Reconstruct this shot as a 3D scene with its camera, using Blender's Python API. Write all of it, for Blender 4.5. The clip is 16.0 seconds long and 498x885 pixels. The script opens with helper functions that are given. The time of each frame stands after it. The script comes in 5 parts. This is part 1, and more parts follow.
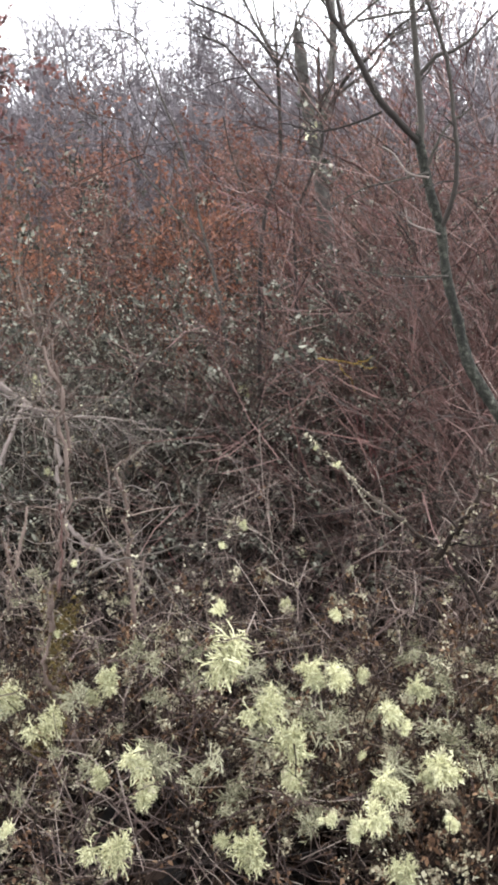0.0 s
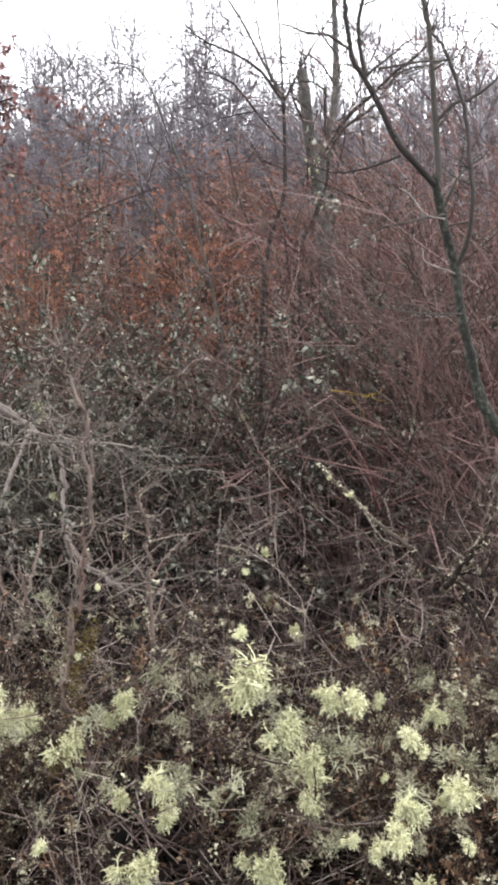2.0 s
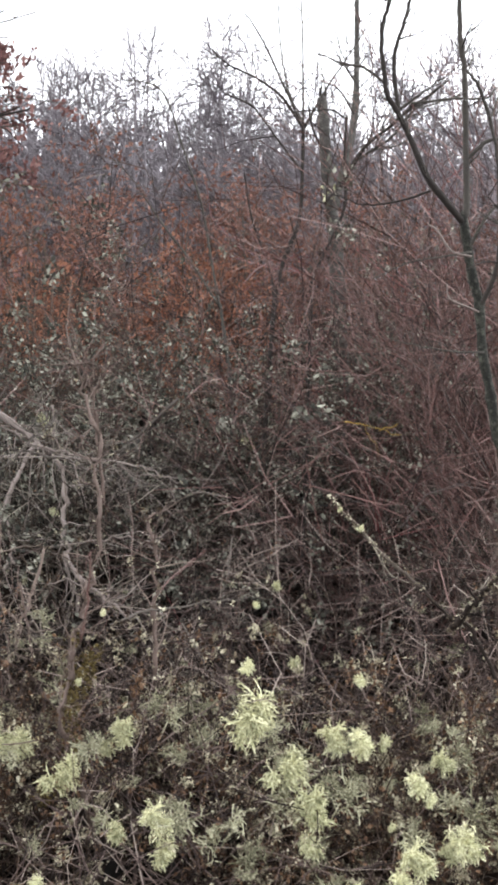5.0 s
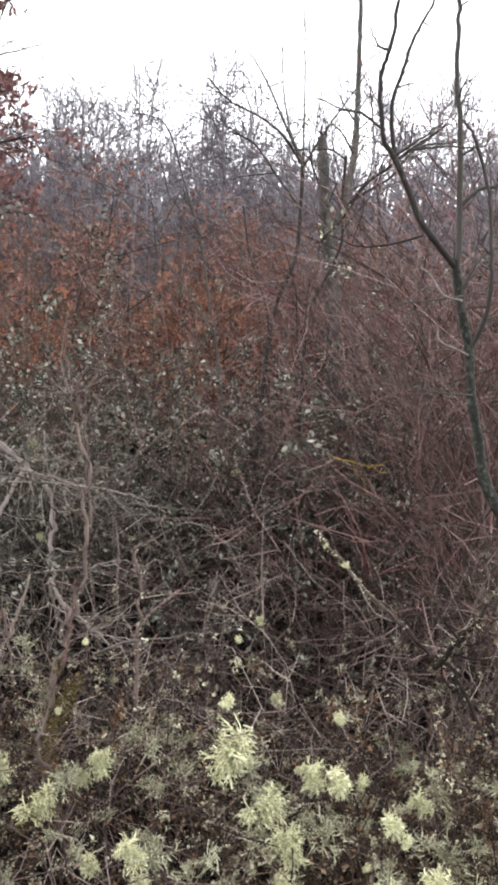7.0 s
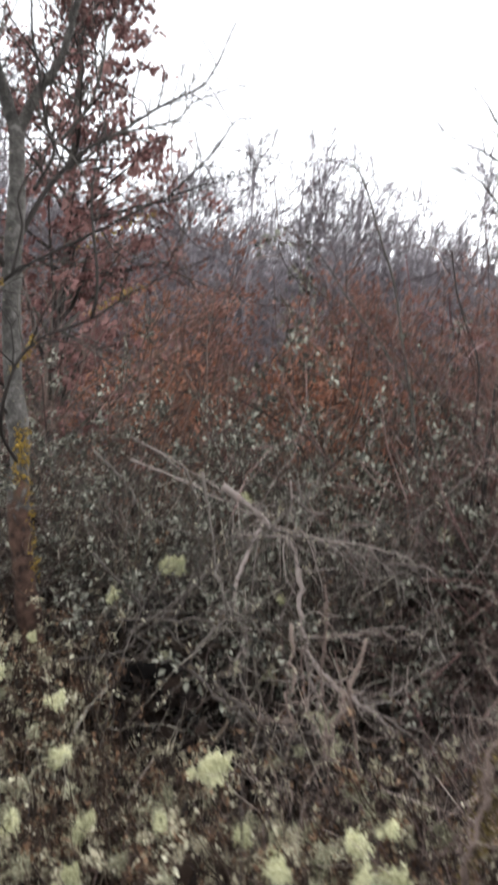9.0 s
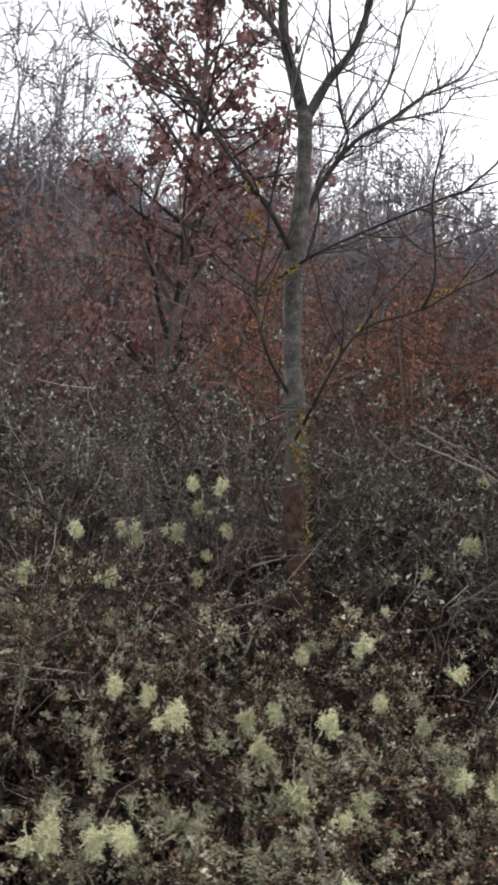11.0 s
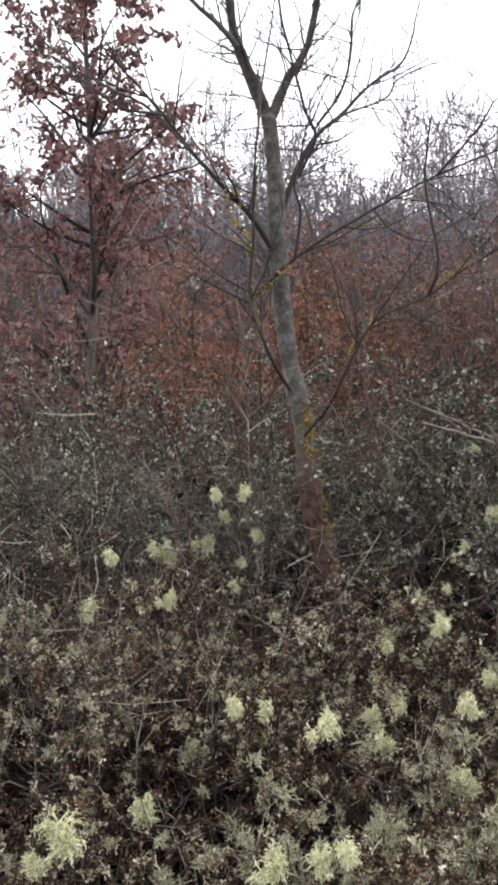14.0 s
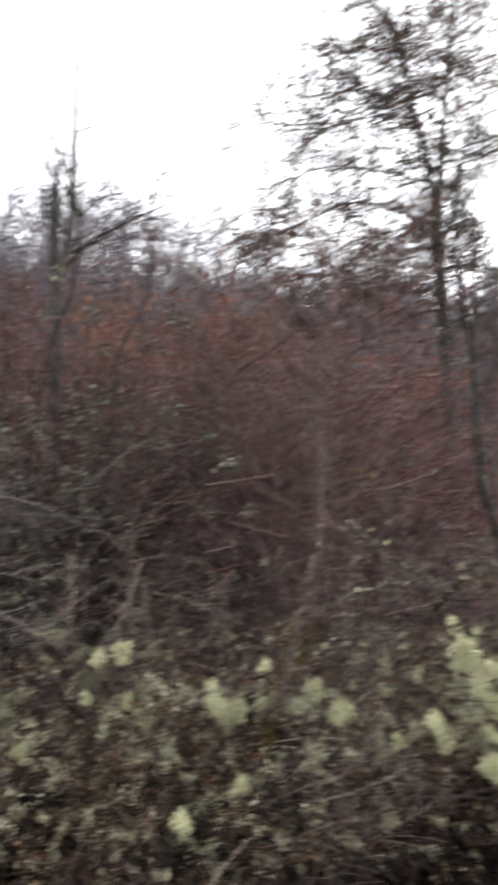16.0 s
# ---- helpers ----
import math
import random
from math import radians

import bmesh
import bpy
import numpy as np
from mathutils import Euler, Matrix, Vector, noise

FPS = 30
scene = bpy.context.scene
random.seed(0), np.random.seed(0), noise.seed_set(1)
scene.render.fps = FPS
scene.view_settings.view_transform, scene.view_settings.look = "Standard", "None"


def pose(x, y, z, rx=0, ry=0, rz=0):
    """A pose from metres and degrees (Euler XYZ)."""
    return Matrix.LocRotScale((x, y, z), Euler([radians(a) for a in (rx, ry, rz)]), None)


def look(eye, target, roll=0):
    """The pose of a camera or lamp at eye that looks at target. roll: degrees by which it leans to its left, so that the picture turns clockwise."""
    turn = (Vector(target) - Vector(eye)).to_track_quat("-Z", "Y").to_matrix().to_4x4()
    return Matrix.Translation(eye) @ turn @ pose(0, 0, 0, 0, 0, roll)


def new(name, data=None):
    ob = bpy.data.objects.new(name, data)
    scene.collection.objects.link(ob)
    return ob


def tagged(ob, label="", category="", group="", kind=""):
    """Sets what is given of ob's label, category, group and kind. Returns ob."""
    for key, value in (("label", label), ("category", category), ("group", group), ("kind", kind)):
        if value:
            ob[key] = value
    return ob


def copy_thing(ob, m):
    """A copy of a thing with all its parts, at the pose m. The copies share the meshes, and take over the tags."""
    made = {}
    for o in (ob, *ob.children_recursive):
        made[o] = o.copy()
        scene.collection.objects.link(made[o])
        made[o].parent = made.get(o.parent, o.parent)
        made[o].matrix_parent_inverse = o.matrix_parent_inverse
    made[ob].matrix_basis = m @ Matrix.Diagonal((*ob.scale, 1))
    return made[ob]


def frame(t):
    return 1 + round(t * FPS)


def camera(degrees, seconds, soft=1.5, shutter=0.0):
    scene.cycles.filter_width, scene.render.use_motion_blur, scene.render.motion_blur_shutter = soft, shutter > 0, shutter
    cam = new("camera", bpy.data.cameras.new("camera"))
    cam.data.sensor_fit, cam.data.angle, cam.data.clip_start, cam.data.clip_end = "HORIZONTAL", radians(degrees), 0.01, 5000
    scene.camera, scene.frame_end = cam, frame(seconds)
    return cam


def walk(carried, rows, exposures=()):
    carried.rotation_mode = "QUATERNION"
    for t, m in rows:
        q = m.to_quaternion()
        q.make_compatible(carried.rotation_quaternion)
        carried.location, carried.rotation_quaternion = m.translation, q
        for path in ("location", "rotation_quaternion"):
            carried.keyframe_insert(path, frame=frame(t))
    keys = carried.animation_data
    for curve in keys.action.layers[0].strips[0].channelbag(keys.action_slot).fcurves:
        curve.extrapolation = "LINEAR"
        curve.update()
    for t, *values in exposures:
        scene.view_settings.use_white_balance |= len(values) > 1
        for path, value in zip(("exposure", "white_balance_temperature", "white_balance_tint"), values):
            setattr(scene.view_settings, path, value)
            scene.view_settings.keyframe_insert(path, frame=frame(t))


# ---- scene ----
cam = camera(30.6, 16.0, soft=3.5, shutter=0.32)
PATH = [
    (0, (0.187, 0.046, 1.557), (-0.07, 2.015, 1.32), -2.2),
    (0.5, (0.229, 0.055, 1.559), (-0.086, 2.018, 1.342), -2.4),
    (1, (0.202, 0.021, 1.563), (-0.01, 1.999, 1.359), -1.4),
    (1.5, (0.166, -0.007, 1.565), (-0.015, 1.976, 1.376), -1.5),
    (2, (0.126, -0.012, 1.569), (-0.101, 1.967, 1.39), -1.2),
    (2.5, (0.104, -0.001, 1.57), (-0.137, 1.978, 1.42), -0.6),
    (3, (0.094, 0.01, 1.57), (-0.135, 1.991, 1.427), -0.4),
    (3.5, (0.093, 0.017, 1.57), (-0.133, 1.998, 1.42), -0.4),
    (4, (0.083, 0.021, 1.574), (-0.13, 2.004, 1.417), 0.2),
    (6.5, (0.081, -0.006, 1.595), (-0.143, 1.98, 1.518), 3.6),
    (7, (0.088, -0.003, 1.595), (-0.113, 1.986, 1.526), 3.7),
    (7.5, (0.048, -0.012, 1.583), (-0.252, 1.963, 1.499), 4.4),
    (8, (-0.071, -0.005, 1.55), (-0.423, 1.959, 1.411), 6.1),
    (8.2, (-0.122, 0.023, 1.541), (-0.473, 1.987, 1.408), 6.5),
    (8.5, (-0.253, 0.046, 1.552), (-0.684, 1.992, 1.386), 6.9),
    (8.6, (-0.315, 0.084, 1.521), (-0.753, 2.032, 1.4), 6.4),
    (8.8, (-0.39, 0.117, 1.504), (-0.859, 2.06, 1.447), 3.7),
    (9, (-0.604, 0.258, 1.46), (-0.981, 2.22, 1.541), 4.5),
    (9.2, (-0.769, 0.236, 1.516), (-1.075, 2.207, 1.666), 6.7),
    (9.5, (-0.905, 0.302, 1.505), (-1.21, 2.275, 1.621), 5.8),
    (9.8, (-1.033, 0.241, 1.442), (-1.436, 2.2, 1.476), 6.7),
    (10, (-1.178, 0.158, 1.423), (-1.605, 2.112, 1.451), 8.2),
    (10.2, (-1.28, 0.083, 1.411), (-1.741, 2.03, 1.421), 9.4),
    (12.3, (-2.047, -0.156, 1.425), (-2.156, 1.841, 1.41), -0.4),
    (12.5, (-2.073, -0.175, 1.443), (-2.125, 1.825, 1.417), -0.0),
    (13, (-2.117, -0.194, 1.456), (-2.13, 1.806, 1.447), 0.7),
    (13.5, (-2.137, -0.187, 1.457), (-2.214, 1.812, 1.458), -0.8),
    (14, (-2.138, -0.184, 1.455), (-2.264, 1.812, 1.445), -1.3),
    (14.5, (-2.099, -0.159, 1.428), (-2.13, 1.84, 1.4), -0.8),
    (15, (-2.043, -0.188, 1.446), (-1.895, 1.806, 1.422), -0.4),
    (15.2, (-2.027, -0.141, 1.415), (-1.807, 1.847, 1.403), 0.3),
    (15.3, (-2.007, -0.187, 1.408), (-1.754, 1.796, 1.371), 0.1),
    (15.4, (-1.984, -0.174, 1.403), (-1.645, 1.796, 1.348), 1.9),
    (15.5, (-1.953, -0.14, 1.368), (-1.526, 1.813, 1.333), 3.3),
    (15.7, (-1.911, -0.112, 1.338), (-1.337, 1.804, 1.36), 4.7),
    (15.8, (-1.912, -0.125, 1.34), (-1.189, 1.739, 1.378), 5.1),
    (15.9, (-1.906, -0.148, 1.335), (-0.987, 1.626, 1.424), 5.2),
    (16, (-1.925, -0.189, 1.329), (-0.861, 1.498, 1.467), 5.3),
]
# exposure falls a little as the view swings towards the open sky
EXPOSURES = [(0, 2.48), (2.5, 2.34), (3.5, 2.24), (7.0, 2.25), (8.3, 2.03), (9.0, 2.05), (9.35, 1.52), (9.8, 1.38), (10.2, 1.36), (12.3, 1.97), (15.0, 2.0), (15.5, 1.95), (16, 1.72)]
walk(cam, [(t, look(eye, target, roll)) for t, eye, target, roll in PATH], EXPOSURES)

# ---------------------------------------------------------------- light
world = bpy.data.worlds.new("overcast_sky")
scene.world = world
world.use_nodes = True
wn, wl = world.node_tree.nodes, world.node_tree.links
wn.clear()
sky = wn.new("ShaderNodeTexSky")
sky.sky_type, sky.sun_disc = "NISHITA", False
sky.sun_elevation, sky.sun_rotation = radians(42), radians(72)
sky.air_density, sky.dust_density, sky.ozone_density = 1.0, 1.2, 1.0
pale = wn.new("ShaderNodeHueSaturation")
pale.inputs["Saturation"].default_value = 0.145
back = wn.new("ShaderNodeBackground")
back.inputs["Strength"].default_value = 0.15
out = wn.new("ShaderNodeOutputWorld")
wl.new(sky.outputs[0], pale.inputs["Color"])
wl.new(pale.outputs[0], back.inputs["Color"])
wl.new(back.outputs[0], out.inputs["Surface"])

sun_data = bpy.data.lights.new("veiled_sun", "SUN")
sun_data.energy, sun_data.angle, sun_data.color = 0.7, radians(70), (1.0, 0.955, 0.89)
sun = new("veiled_sun", sun_data)
# to the left and a little ahead, high behind the cloud
sun.matrix_world = look((-9.5, 3.1, 9.5), (0, 0, 0.5))


# ---------------------------------------------------------------- materials
def material(name, stops, scale=40.0, rough=0.85, spec=0.2, island=0.5, by_object=0.25, bump=0.3, fine=220.0, through_light=0.0, patch=0.0, patch_scale=5.5):
    """A matt natural surface: a colour ramp driven by noise at two sizes, by each piece's own chance and by each thing's."""
    m = bpy.data.materials.new(name)
    m.use_nodes = True
    n, l = m.node_tree.nodes, m.node_tree.links
    b = n["Principled BSDF"]
    b.inputs["Roughness"].default_value = rough
    b.inputs["Specular IOR Level"].default_value = spec
    co = n.new("ShaderNodeTexCoord")
    coarse = n.new("ShaderNodeTexNoise")
    coarse.inputs["Scale"].default_value, coarse.inputs["Detail"].default_value = scale, 5
    tiny = n.new("ShaderNodeTexNoise")
    tiny.inputs["Scale"].default_value, tiny.inputs["Detail"].default_value = fine, 3
    l.new(co.outputs["Object"], coarse.inputs["Vector"])
    l.new(co.outputs["Object"], tiny.inputs["Vector"])
    geo, info = n.new("ShaderNodeNewGeometry"), n.new("ShaderNodeObjectInfo")

    def math_node(op, a, c):
        k = n.new("ShaderNodeMath")
        k.operation = op
        for sock, v in zip(k.inputs, (a, c)):
            if isinstance(v, (int, float)):
                sock.default_value = v
            else:
                l.new(v, sock)
        return k.outputs[0]

    rest = 1.0 - island - by_object - patch
    s = math_node("MULTIPLY", coarse.outputs["Fac"], rest * 0.65)
    s = math_node("ADD", s, math_node("MULTIPLY", tiny.outputs["Fac"], rest * 0.35))
    s = math_node("ADD", s, math_node("MULTIPLY", geo.outputs["Random Per Island"], island))
    s = math_node("ADD", s, math_node("MULTIPLY", info.outputs["Random"], by_object))
    if patch:
        # patches about ten centimetres across, going on from thing to thing
        wide = n.new("ShaderNodeTexNoise")
        wide.inputs["Scale"].default_value, wide.inputs["Detail"].default_value = patch_scale, 2
        l.new(geo.outputs["Position"], wide.inputs["Vector"])
        s = math_node("ADD", s, math_node("MULTIPLY", math_node("SUBTRACT", math_node("MULTIPLY", wide.outputs["Fac"], 2.6), 0.8), patch))
    ramp = n.new("ShaderNodeValToRGB")
    e = ramp.color_ramp.elements
    while len(e) < len(stops):
        e.new(0.5)
    for k, (at, col) in zip(e, stops):
        k.position, k.color = at, (*col, 1)
    l.new(s, ramp.inputs["Fac"])
    l.new(ramp.outputs["Color"], b.inputs["Base Color"])
    if bump:
        bp = n.new("ShaderNodeBump")
        bp.inputs["Strength"].default_value, bp.inputs["Distance"].default_value = bump, 0.004
        l.new(tiny.outputs["Fac"], bp.inputs["Height"])
        l.new(bp.outputs["Normal"], b.inputs["Normal"])
    if through_light:
        t = n.new("ShaderNodeBsdfTranslucent")
        l.new(ramp.outputs["Color"], t.inputs["Color"])
        mix = n.new("ShaderNodeMixShader")
        mix.inputs["Fac"].default_value = through_light
        l.new(b.outputs[0], mix.inputs[1])
        l.new(t.outputs[0], mix.inputs[2])
        l.new(mix.outputs[0], n["Material Output"].inputs["Surface"])
    return m


M_SOIL = material("leaf_litter", [(0.25, (0.006, 0.004, 0.0035)), (0.5, (0.016, 0.011, 0.008)), (0.75, (0.038, 0.025, 0.016))], scale=9, fine=60, island=0, by_object=0, bump=0.6)
M_TWIG = material("lichened_twig", [(0.24, (0.008, 0.006, 0.005)), (0.46, (0.026, 0.018, 0.015)), (0.60, (0.088, 0.071, 0.058)), (0.77, (0.37, 0.335, 0.28))], rough=0.8, spec=0.16, island=0.4, by_object=0.1, patch=0.3, patch_scale=4.5)
M_HEAP = material("bleached_dead_wood", [(0.2, (0.060, 0.048, 0.043)), (0.5, (0.180, 0.147, 0.135)), (0.8, (0.34, 0.293, 0.27))], rough=0.75, by_object=0.1)
M_STEM = material("lichened_brown_stem", [(0.2, (0.036, 0.025, 0.021)), (0.5, (0.100, 0.071, 0.062)), (0.8, (0.235, 0.185, 0.158))], scale=60, rough=0.75)
M_GREY = material("grey_dead_wood", [(0.2, (0.022, 0.017, 0.015)), (0.5, (0.062, 0.051, 0.045)), (0.8, (0.19, 0.168, 0.15))], rough=0.75)
M_RED = material("red_twig", [(0.2, (0.015, 0.0085, 0.0075)), (0.45, (0.054, 0.029, 0.025)), (0.64, (0.142, 0.074, 0.066)), (0.86, (0.27, 0.190, 0.172))], rough=0.55, spec=0.3, island=0.6, by_object=0.1)
M_CRIMSON = material("crimson_twig", [(0.2, (0.044, 0.014, 0.014)), (0.5, (0.118, 0.035, 0.036)), (0.8, (0.20, 0.065, 0.063))], rough=0.5, spec=0.3)
M_BROWN = material("brown_stem", [(0.2, (0.016, 0.010, 0.008)), (0.55, (0.044, 0.029, 0.020)), (0.85, (0.085, 0.062, 0.042))], rough=0.7)
M_BARK = material("grey_bark", [(0.34, (0.019, 0.017, 0.016)), (0.44, (0.040, 0.037, 0.034)), (0.54, (0.069, 0.064, 0.059)), (0.66, (0.145, 0.137, 0.126))], scale=24, fine=110, island=0.1, by_object=0.1, bump=1.0)
M_DARK = material("dark_bark", [(0.25, (0.013, 0.011, 0.010)), (0.5, (0.030, 0.025, 0.023)), (0.68, (0.075, 0.069, 0.061))], scale=30, fine=120, bump=0.6)
M_MOSS = material("green_lichened_bark", [(0.36, (0.010, 0.010, 0.009)), (0.52, (0.024, 0.024, 0.020)), (0.63, (0.066, 0.068, 0.055)), (0.78, (0.25, 0.25, 0.215))], scale=80, fine=260, island=0, by_object=0, bump=0.9)
M_LICHEN = material("pale_green_lichen", [(0.15, (0.20, 0.195, 0.108)), (0.45, (0.46, 0.455, 0.285)), (0.78, (0.84, 0.83, 0.585))], rough=0.9, spec=0.1, island=0.5, by_object=0.2, bump=0, through_light=0.2)
M_FLECK = material("grey_lichen_crumb", [(0.15, (0.032, 0.023, 0.017)), (0.38, (0.105, 0.080, 0.058)), (0.56, (0.30, 0.27, 0.20)), (0.8, (0.66, 0.63, 0.48))], rough=0.9, spec=0.1, island=0.55, by_object=0.0, bump=0, through_light=0.1, patch=0.3)
M_ROSETTE = material("cream_lichen_rosette", [(0.2, (0.085, 0.066, 0.049)), (0.42, (0.24, 0.21, 0.150)), (0.64, (0.50, 0.47, 0.345)), (0.88, (0.74, 0.71, 0.55))], rough=0.9, spec=0.1, island=0.25, by_object=0.0, bump=0, through_light=0.15)
M_PALE = material("grey_cream_lichen", [(0.2, (0.095, 0.090, 0.058)), (0.5, (0.24, 0.232, 0.158)), (0.8, (0.50, 0.488, 0.355))], rough=0.9, spec=0.1, island=0.5, by_object=0.3, bump=0, through_light=0.15)
M_BUSH = material("brown_bush_twig", [(0.2, (0.008, 0.005, 0.004)), (0.48, (0.028, 0.017, 0.012)), (0.70, (0.074, 0.051, 0.037)), (0.88, (0.17, 0.145, 0.112))], rough=0.8, spec=0.16)
M_YELLOW = material("yellow_wall_lichen", [(0.2, (0.15, 0.095, 0.020)), (0.55, (0.28, 0.185, 0.040)), (0.85, (0.40, 0.30, 0.09))], scale=60, island=0.3, by_object=0.0, bump=0.5)
M_OLIVE = material("olive_brown_moss", [(0.2, (0.030, 0.021, 0.008)), (0.5, (0.085, 0.062, 0.020)), (0.85, (0.17, 0.130, 0.048))], scale=60, island=0.4, by_object=0.0, bump=0.5)
M_DRYLEAF = material("dry_brown_leaf", [(0.1, (0.017, 0.009, 0.006)), (0.45, (0.064, 0.034, 0.020)), (0.8, (0.175, 0.105, 0.063)), (0.95, (0.30, 0.215, 0.145))], island=0.8, by_object=0.05, bump=0, rough=0.75, through_light=0.2)
M_GREEN = material("dull_bramble_leaf", [(0.15, (0.013, 0.0132, 0.0107)), (0.4, (0.049, 0.049, 0.039)), (0.62, (0.132, 0.131, 0.105)), (0.82, (0.37, 0.368, 0.305))], island=0.6, by_object=0.0, bump=0, rough=0.65, spec=0.22, through_light=0.1)
M_ORANGE = material("orange_dead_leaf", [(0.1, (0.108, 0.045, 0.029)), (0.5, (0.25, 0.110, 0.070)), (0.85, (0.365, 0.185, 0.123))], island=0.6, by_object=0.2, bump=0, rough=0.7, through_light=0.35)
M_RUSSET = material("russet_dead_leaf", [(0.1, (0.080, 0.036, 0.028)), (0.5, (0.185, 0.090, 0.070)), (0.85, (0.29, 0.165, 0.13))], island=0.6, by_object=0.2, bump=0, rough=0.7, through_light=0.3)
M_OAKLEAF = material("dark_oak_leaf", [(0.1, (0.060, 0.032, 0.031)), (0.5, (0.165, 0.083, 0.078)), (0.85, (0.28, 0.160, 0.148))], island=0.7, by_object=0.1, bump=0, rough=0.7, through_light=0.4)
M_THORN = material("dark_thorn_twig", [(0.22, (0.010, 0.0065, 0.006)), (0.44, (0.044, 0.0285, 0.0255)), (0.61, (0.125, 0.088, 0.078)), (0.81, (0.34, 0.285, 0.25))], rough=0.7, spec=0.25, island=0.55, by_object=0.1, patch=0.15)
# near-black filler leaf: the shade inside the bushes is put into its colour
M_INNER_SHADE = material("inner_shade_leaf", [(0.1, (0.004, 0.0032, 0.0028)), (0.5, (0.009, 0.006, 0.005)), (0.9, (0.026, 0.016, 0.011))], island=0.8, by_object=0.0, bump=0, rough=0.85)
M_HAZEL = material("hazel_bark", [(0.2, (0.034, 0.023, 0.020)), (0.5, (0.078, 0.053, 0.045)), (0.85, (0.15, 0.105, 0.086))], scale=8, fine=60, island=0.5, by_object=0.35, bump=0)
# distance haze is put into this colour, paler than the bark itself
M_WOOD = material("hazed_far_bark", [(0.2, (0.095, 0.084, 0.094)), (0.5, (0.165, 0.148, 0.162)), (0.85, (0.25, 0.228, 0.245))], scale=4, fine=20, island=0.4, by_object=0.3, bump=0)
M_SMALL = material("small_dark_leaf", [(0.1, (0.035, 0.030, 0.024)), (0.5, (0.085, 0.072, 0.056)), (0.9, (0.16, 0.14, 0.11))], island=0.8, by_object=0.0, bump=0, through_light=0.35)


def water():
    m = bpy.data.materials.new("clear_water")
    m.use_nodes = True
    b = m.node_tree.nodes["Principled BSDF"]
    b.inputs["Roughness"].default_value, b.inputs["IOR"].default_value = 0.0, 1.33
    b.inputs["Transmission Weight"].default_value = 1.0
    return m


M_WATER = water()


# ---------------------------------------------------------------- mesh building
def trunk_bark():
    """Grey bark that turns red-brown and rubbed towards the foot, with a yellow lichen stain between."""
    m = M_BARK.copy()
    m.name = "grey_bark_rubbed_at_foot"
    n, l = m.node_tree.nodes, m.node_tree.links
    b, ramp = n["Principled BSDF"], next(k for k in n if k.type == "VALTORGB")
    co = next(k for k in n if k.type == "TEX_COORD")
    sep = n.new("ShaderNodeSeparateXYZ")
    l.new(co.outputs["Object"], sep.inputs[0])
    blot = n.new("ShaderNodeTexNoise")
    blot.inputs["Scale"].default_value, blot.inputs["Detail"].default_value = 26, 6
    l.new(co.outputs["Object"], blot.inputs["Vector"])

    def mixed(low, high, weight, late, base, stops):
        rise = n.new("ShaderNodeMapRange")
        rise.inputs["From Min"].default_value, rise.inputs["From Max"].default_value = low, high
        l.new(sep.outputs["Z"], rise.inputs["Value"])
        add = n.new("ShaderNodeMath")
        add.operation = "MULTIPLY_ADD"
        l.new(blot.outputs["Fac"], add.inputs[0])
        add.inputs[1].default_value = weight
        l.new(rise.outputs[0], add.inputs[2])
        cut = n.new("ShaderNodeMapRange")
        cut.inputs["From Min"].default_value, cut.inputs["From Max"].default_value = 0.5 + weight * 0.5 + late - 0.12, 0.5 + weight * 0.5 + late + 0.12
        l.new(add.outputs[0], cut.inputs["Value"])
        col = n.new("ShaderNodeValToRGB")
        e = col.color_ramp.elements
        for k, (at, c) in zip(e, stops):
            k.position, k.color = at, (*c, 1)
        l.new(blot.outputs["Fac"], col.inputs["Fac"])
        mix = n.new("ShaderNodeMix")
        mix.data_type = "RGBA"
        l.new(cut.outputs[0], mix.inputs[0])
        l.new(base, mix.inputs[6])
        l.new(col.outputs["Color"], mix.inputs[7])
        return mix.outputs[2]

    c = mixed(1.72, 1.25, 3.4, 0.5, ramp.outputs["Color"], ((0.35, (0.085, 0.065, 0.030)), (0.65, (0.16, 0.115, 0.035))))
    c = mixed(1.5, 1.1, 2.0, 0.0, c, ((0.36, (0.018, 0.010, 0.008)), (0.6, (0.085, 0.049, 0.036))))
    l.new(c, b.inputs["Base Color"])
    return m


M_TRUNK = trunk_bark()


def unit(v):
    return v / np.maximum(np.linalg.norm(v, axis=-1, keepdims=True), 1e-9)


def link_mesh(name, verts, faces, mat, parent=None, label="", smooth=True):
    """One mesh object from vertex and same-sided face arrays."""
    me = bpy.data.meshes.new(name)
    nv, nf, k = len(verts), len(faces), faces.shape[1]
    me.vertices.add(nv)
    me.vertices.foreach_set("co", np.ascontiguousarray(verts, np.float32).ravel())
    me.loops.add(nf * k)
    me.loops.foreach_set("vertex_index", np.ascontiguousarray(faces, np.int32).ravel())
    me.polygons.add(nf)
    me.polygons.foreach_set("loop_start", np.arange(0, nf * k, k, dtype=np.int32))
    me.polygons.foreach_set("use_smooth", np.full(nf, smooth))
    me.materials.append(mat)
    me.update(calc_edges=True)
    ob = new(name, me)
    if parent is not None:
        ob.parent = parent
    if label:
        tagged(ob, label)
    return ob


def joined(pieces):
    """Several (verts, faces) in one."""
    vs, fs, n = [], [], 0
    for v, f in pieces:
        vs.append(v)
        fs.append(f + n)
        n += len(v)
    return np.concatenate(vs), np.concatenate(fs)


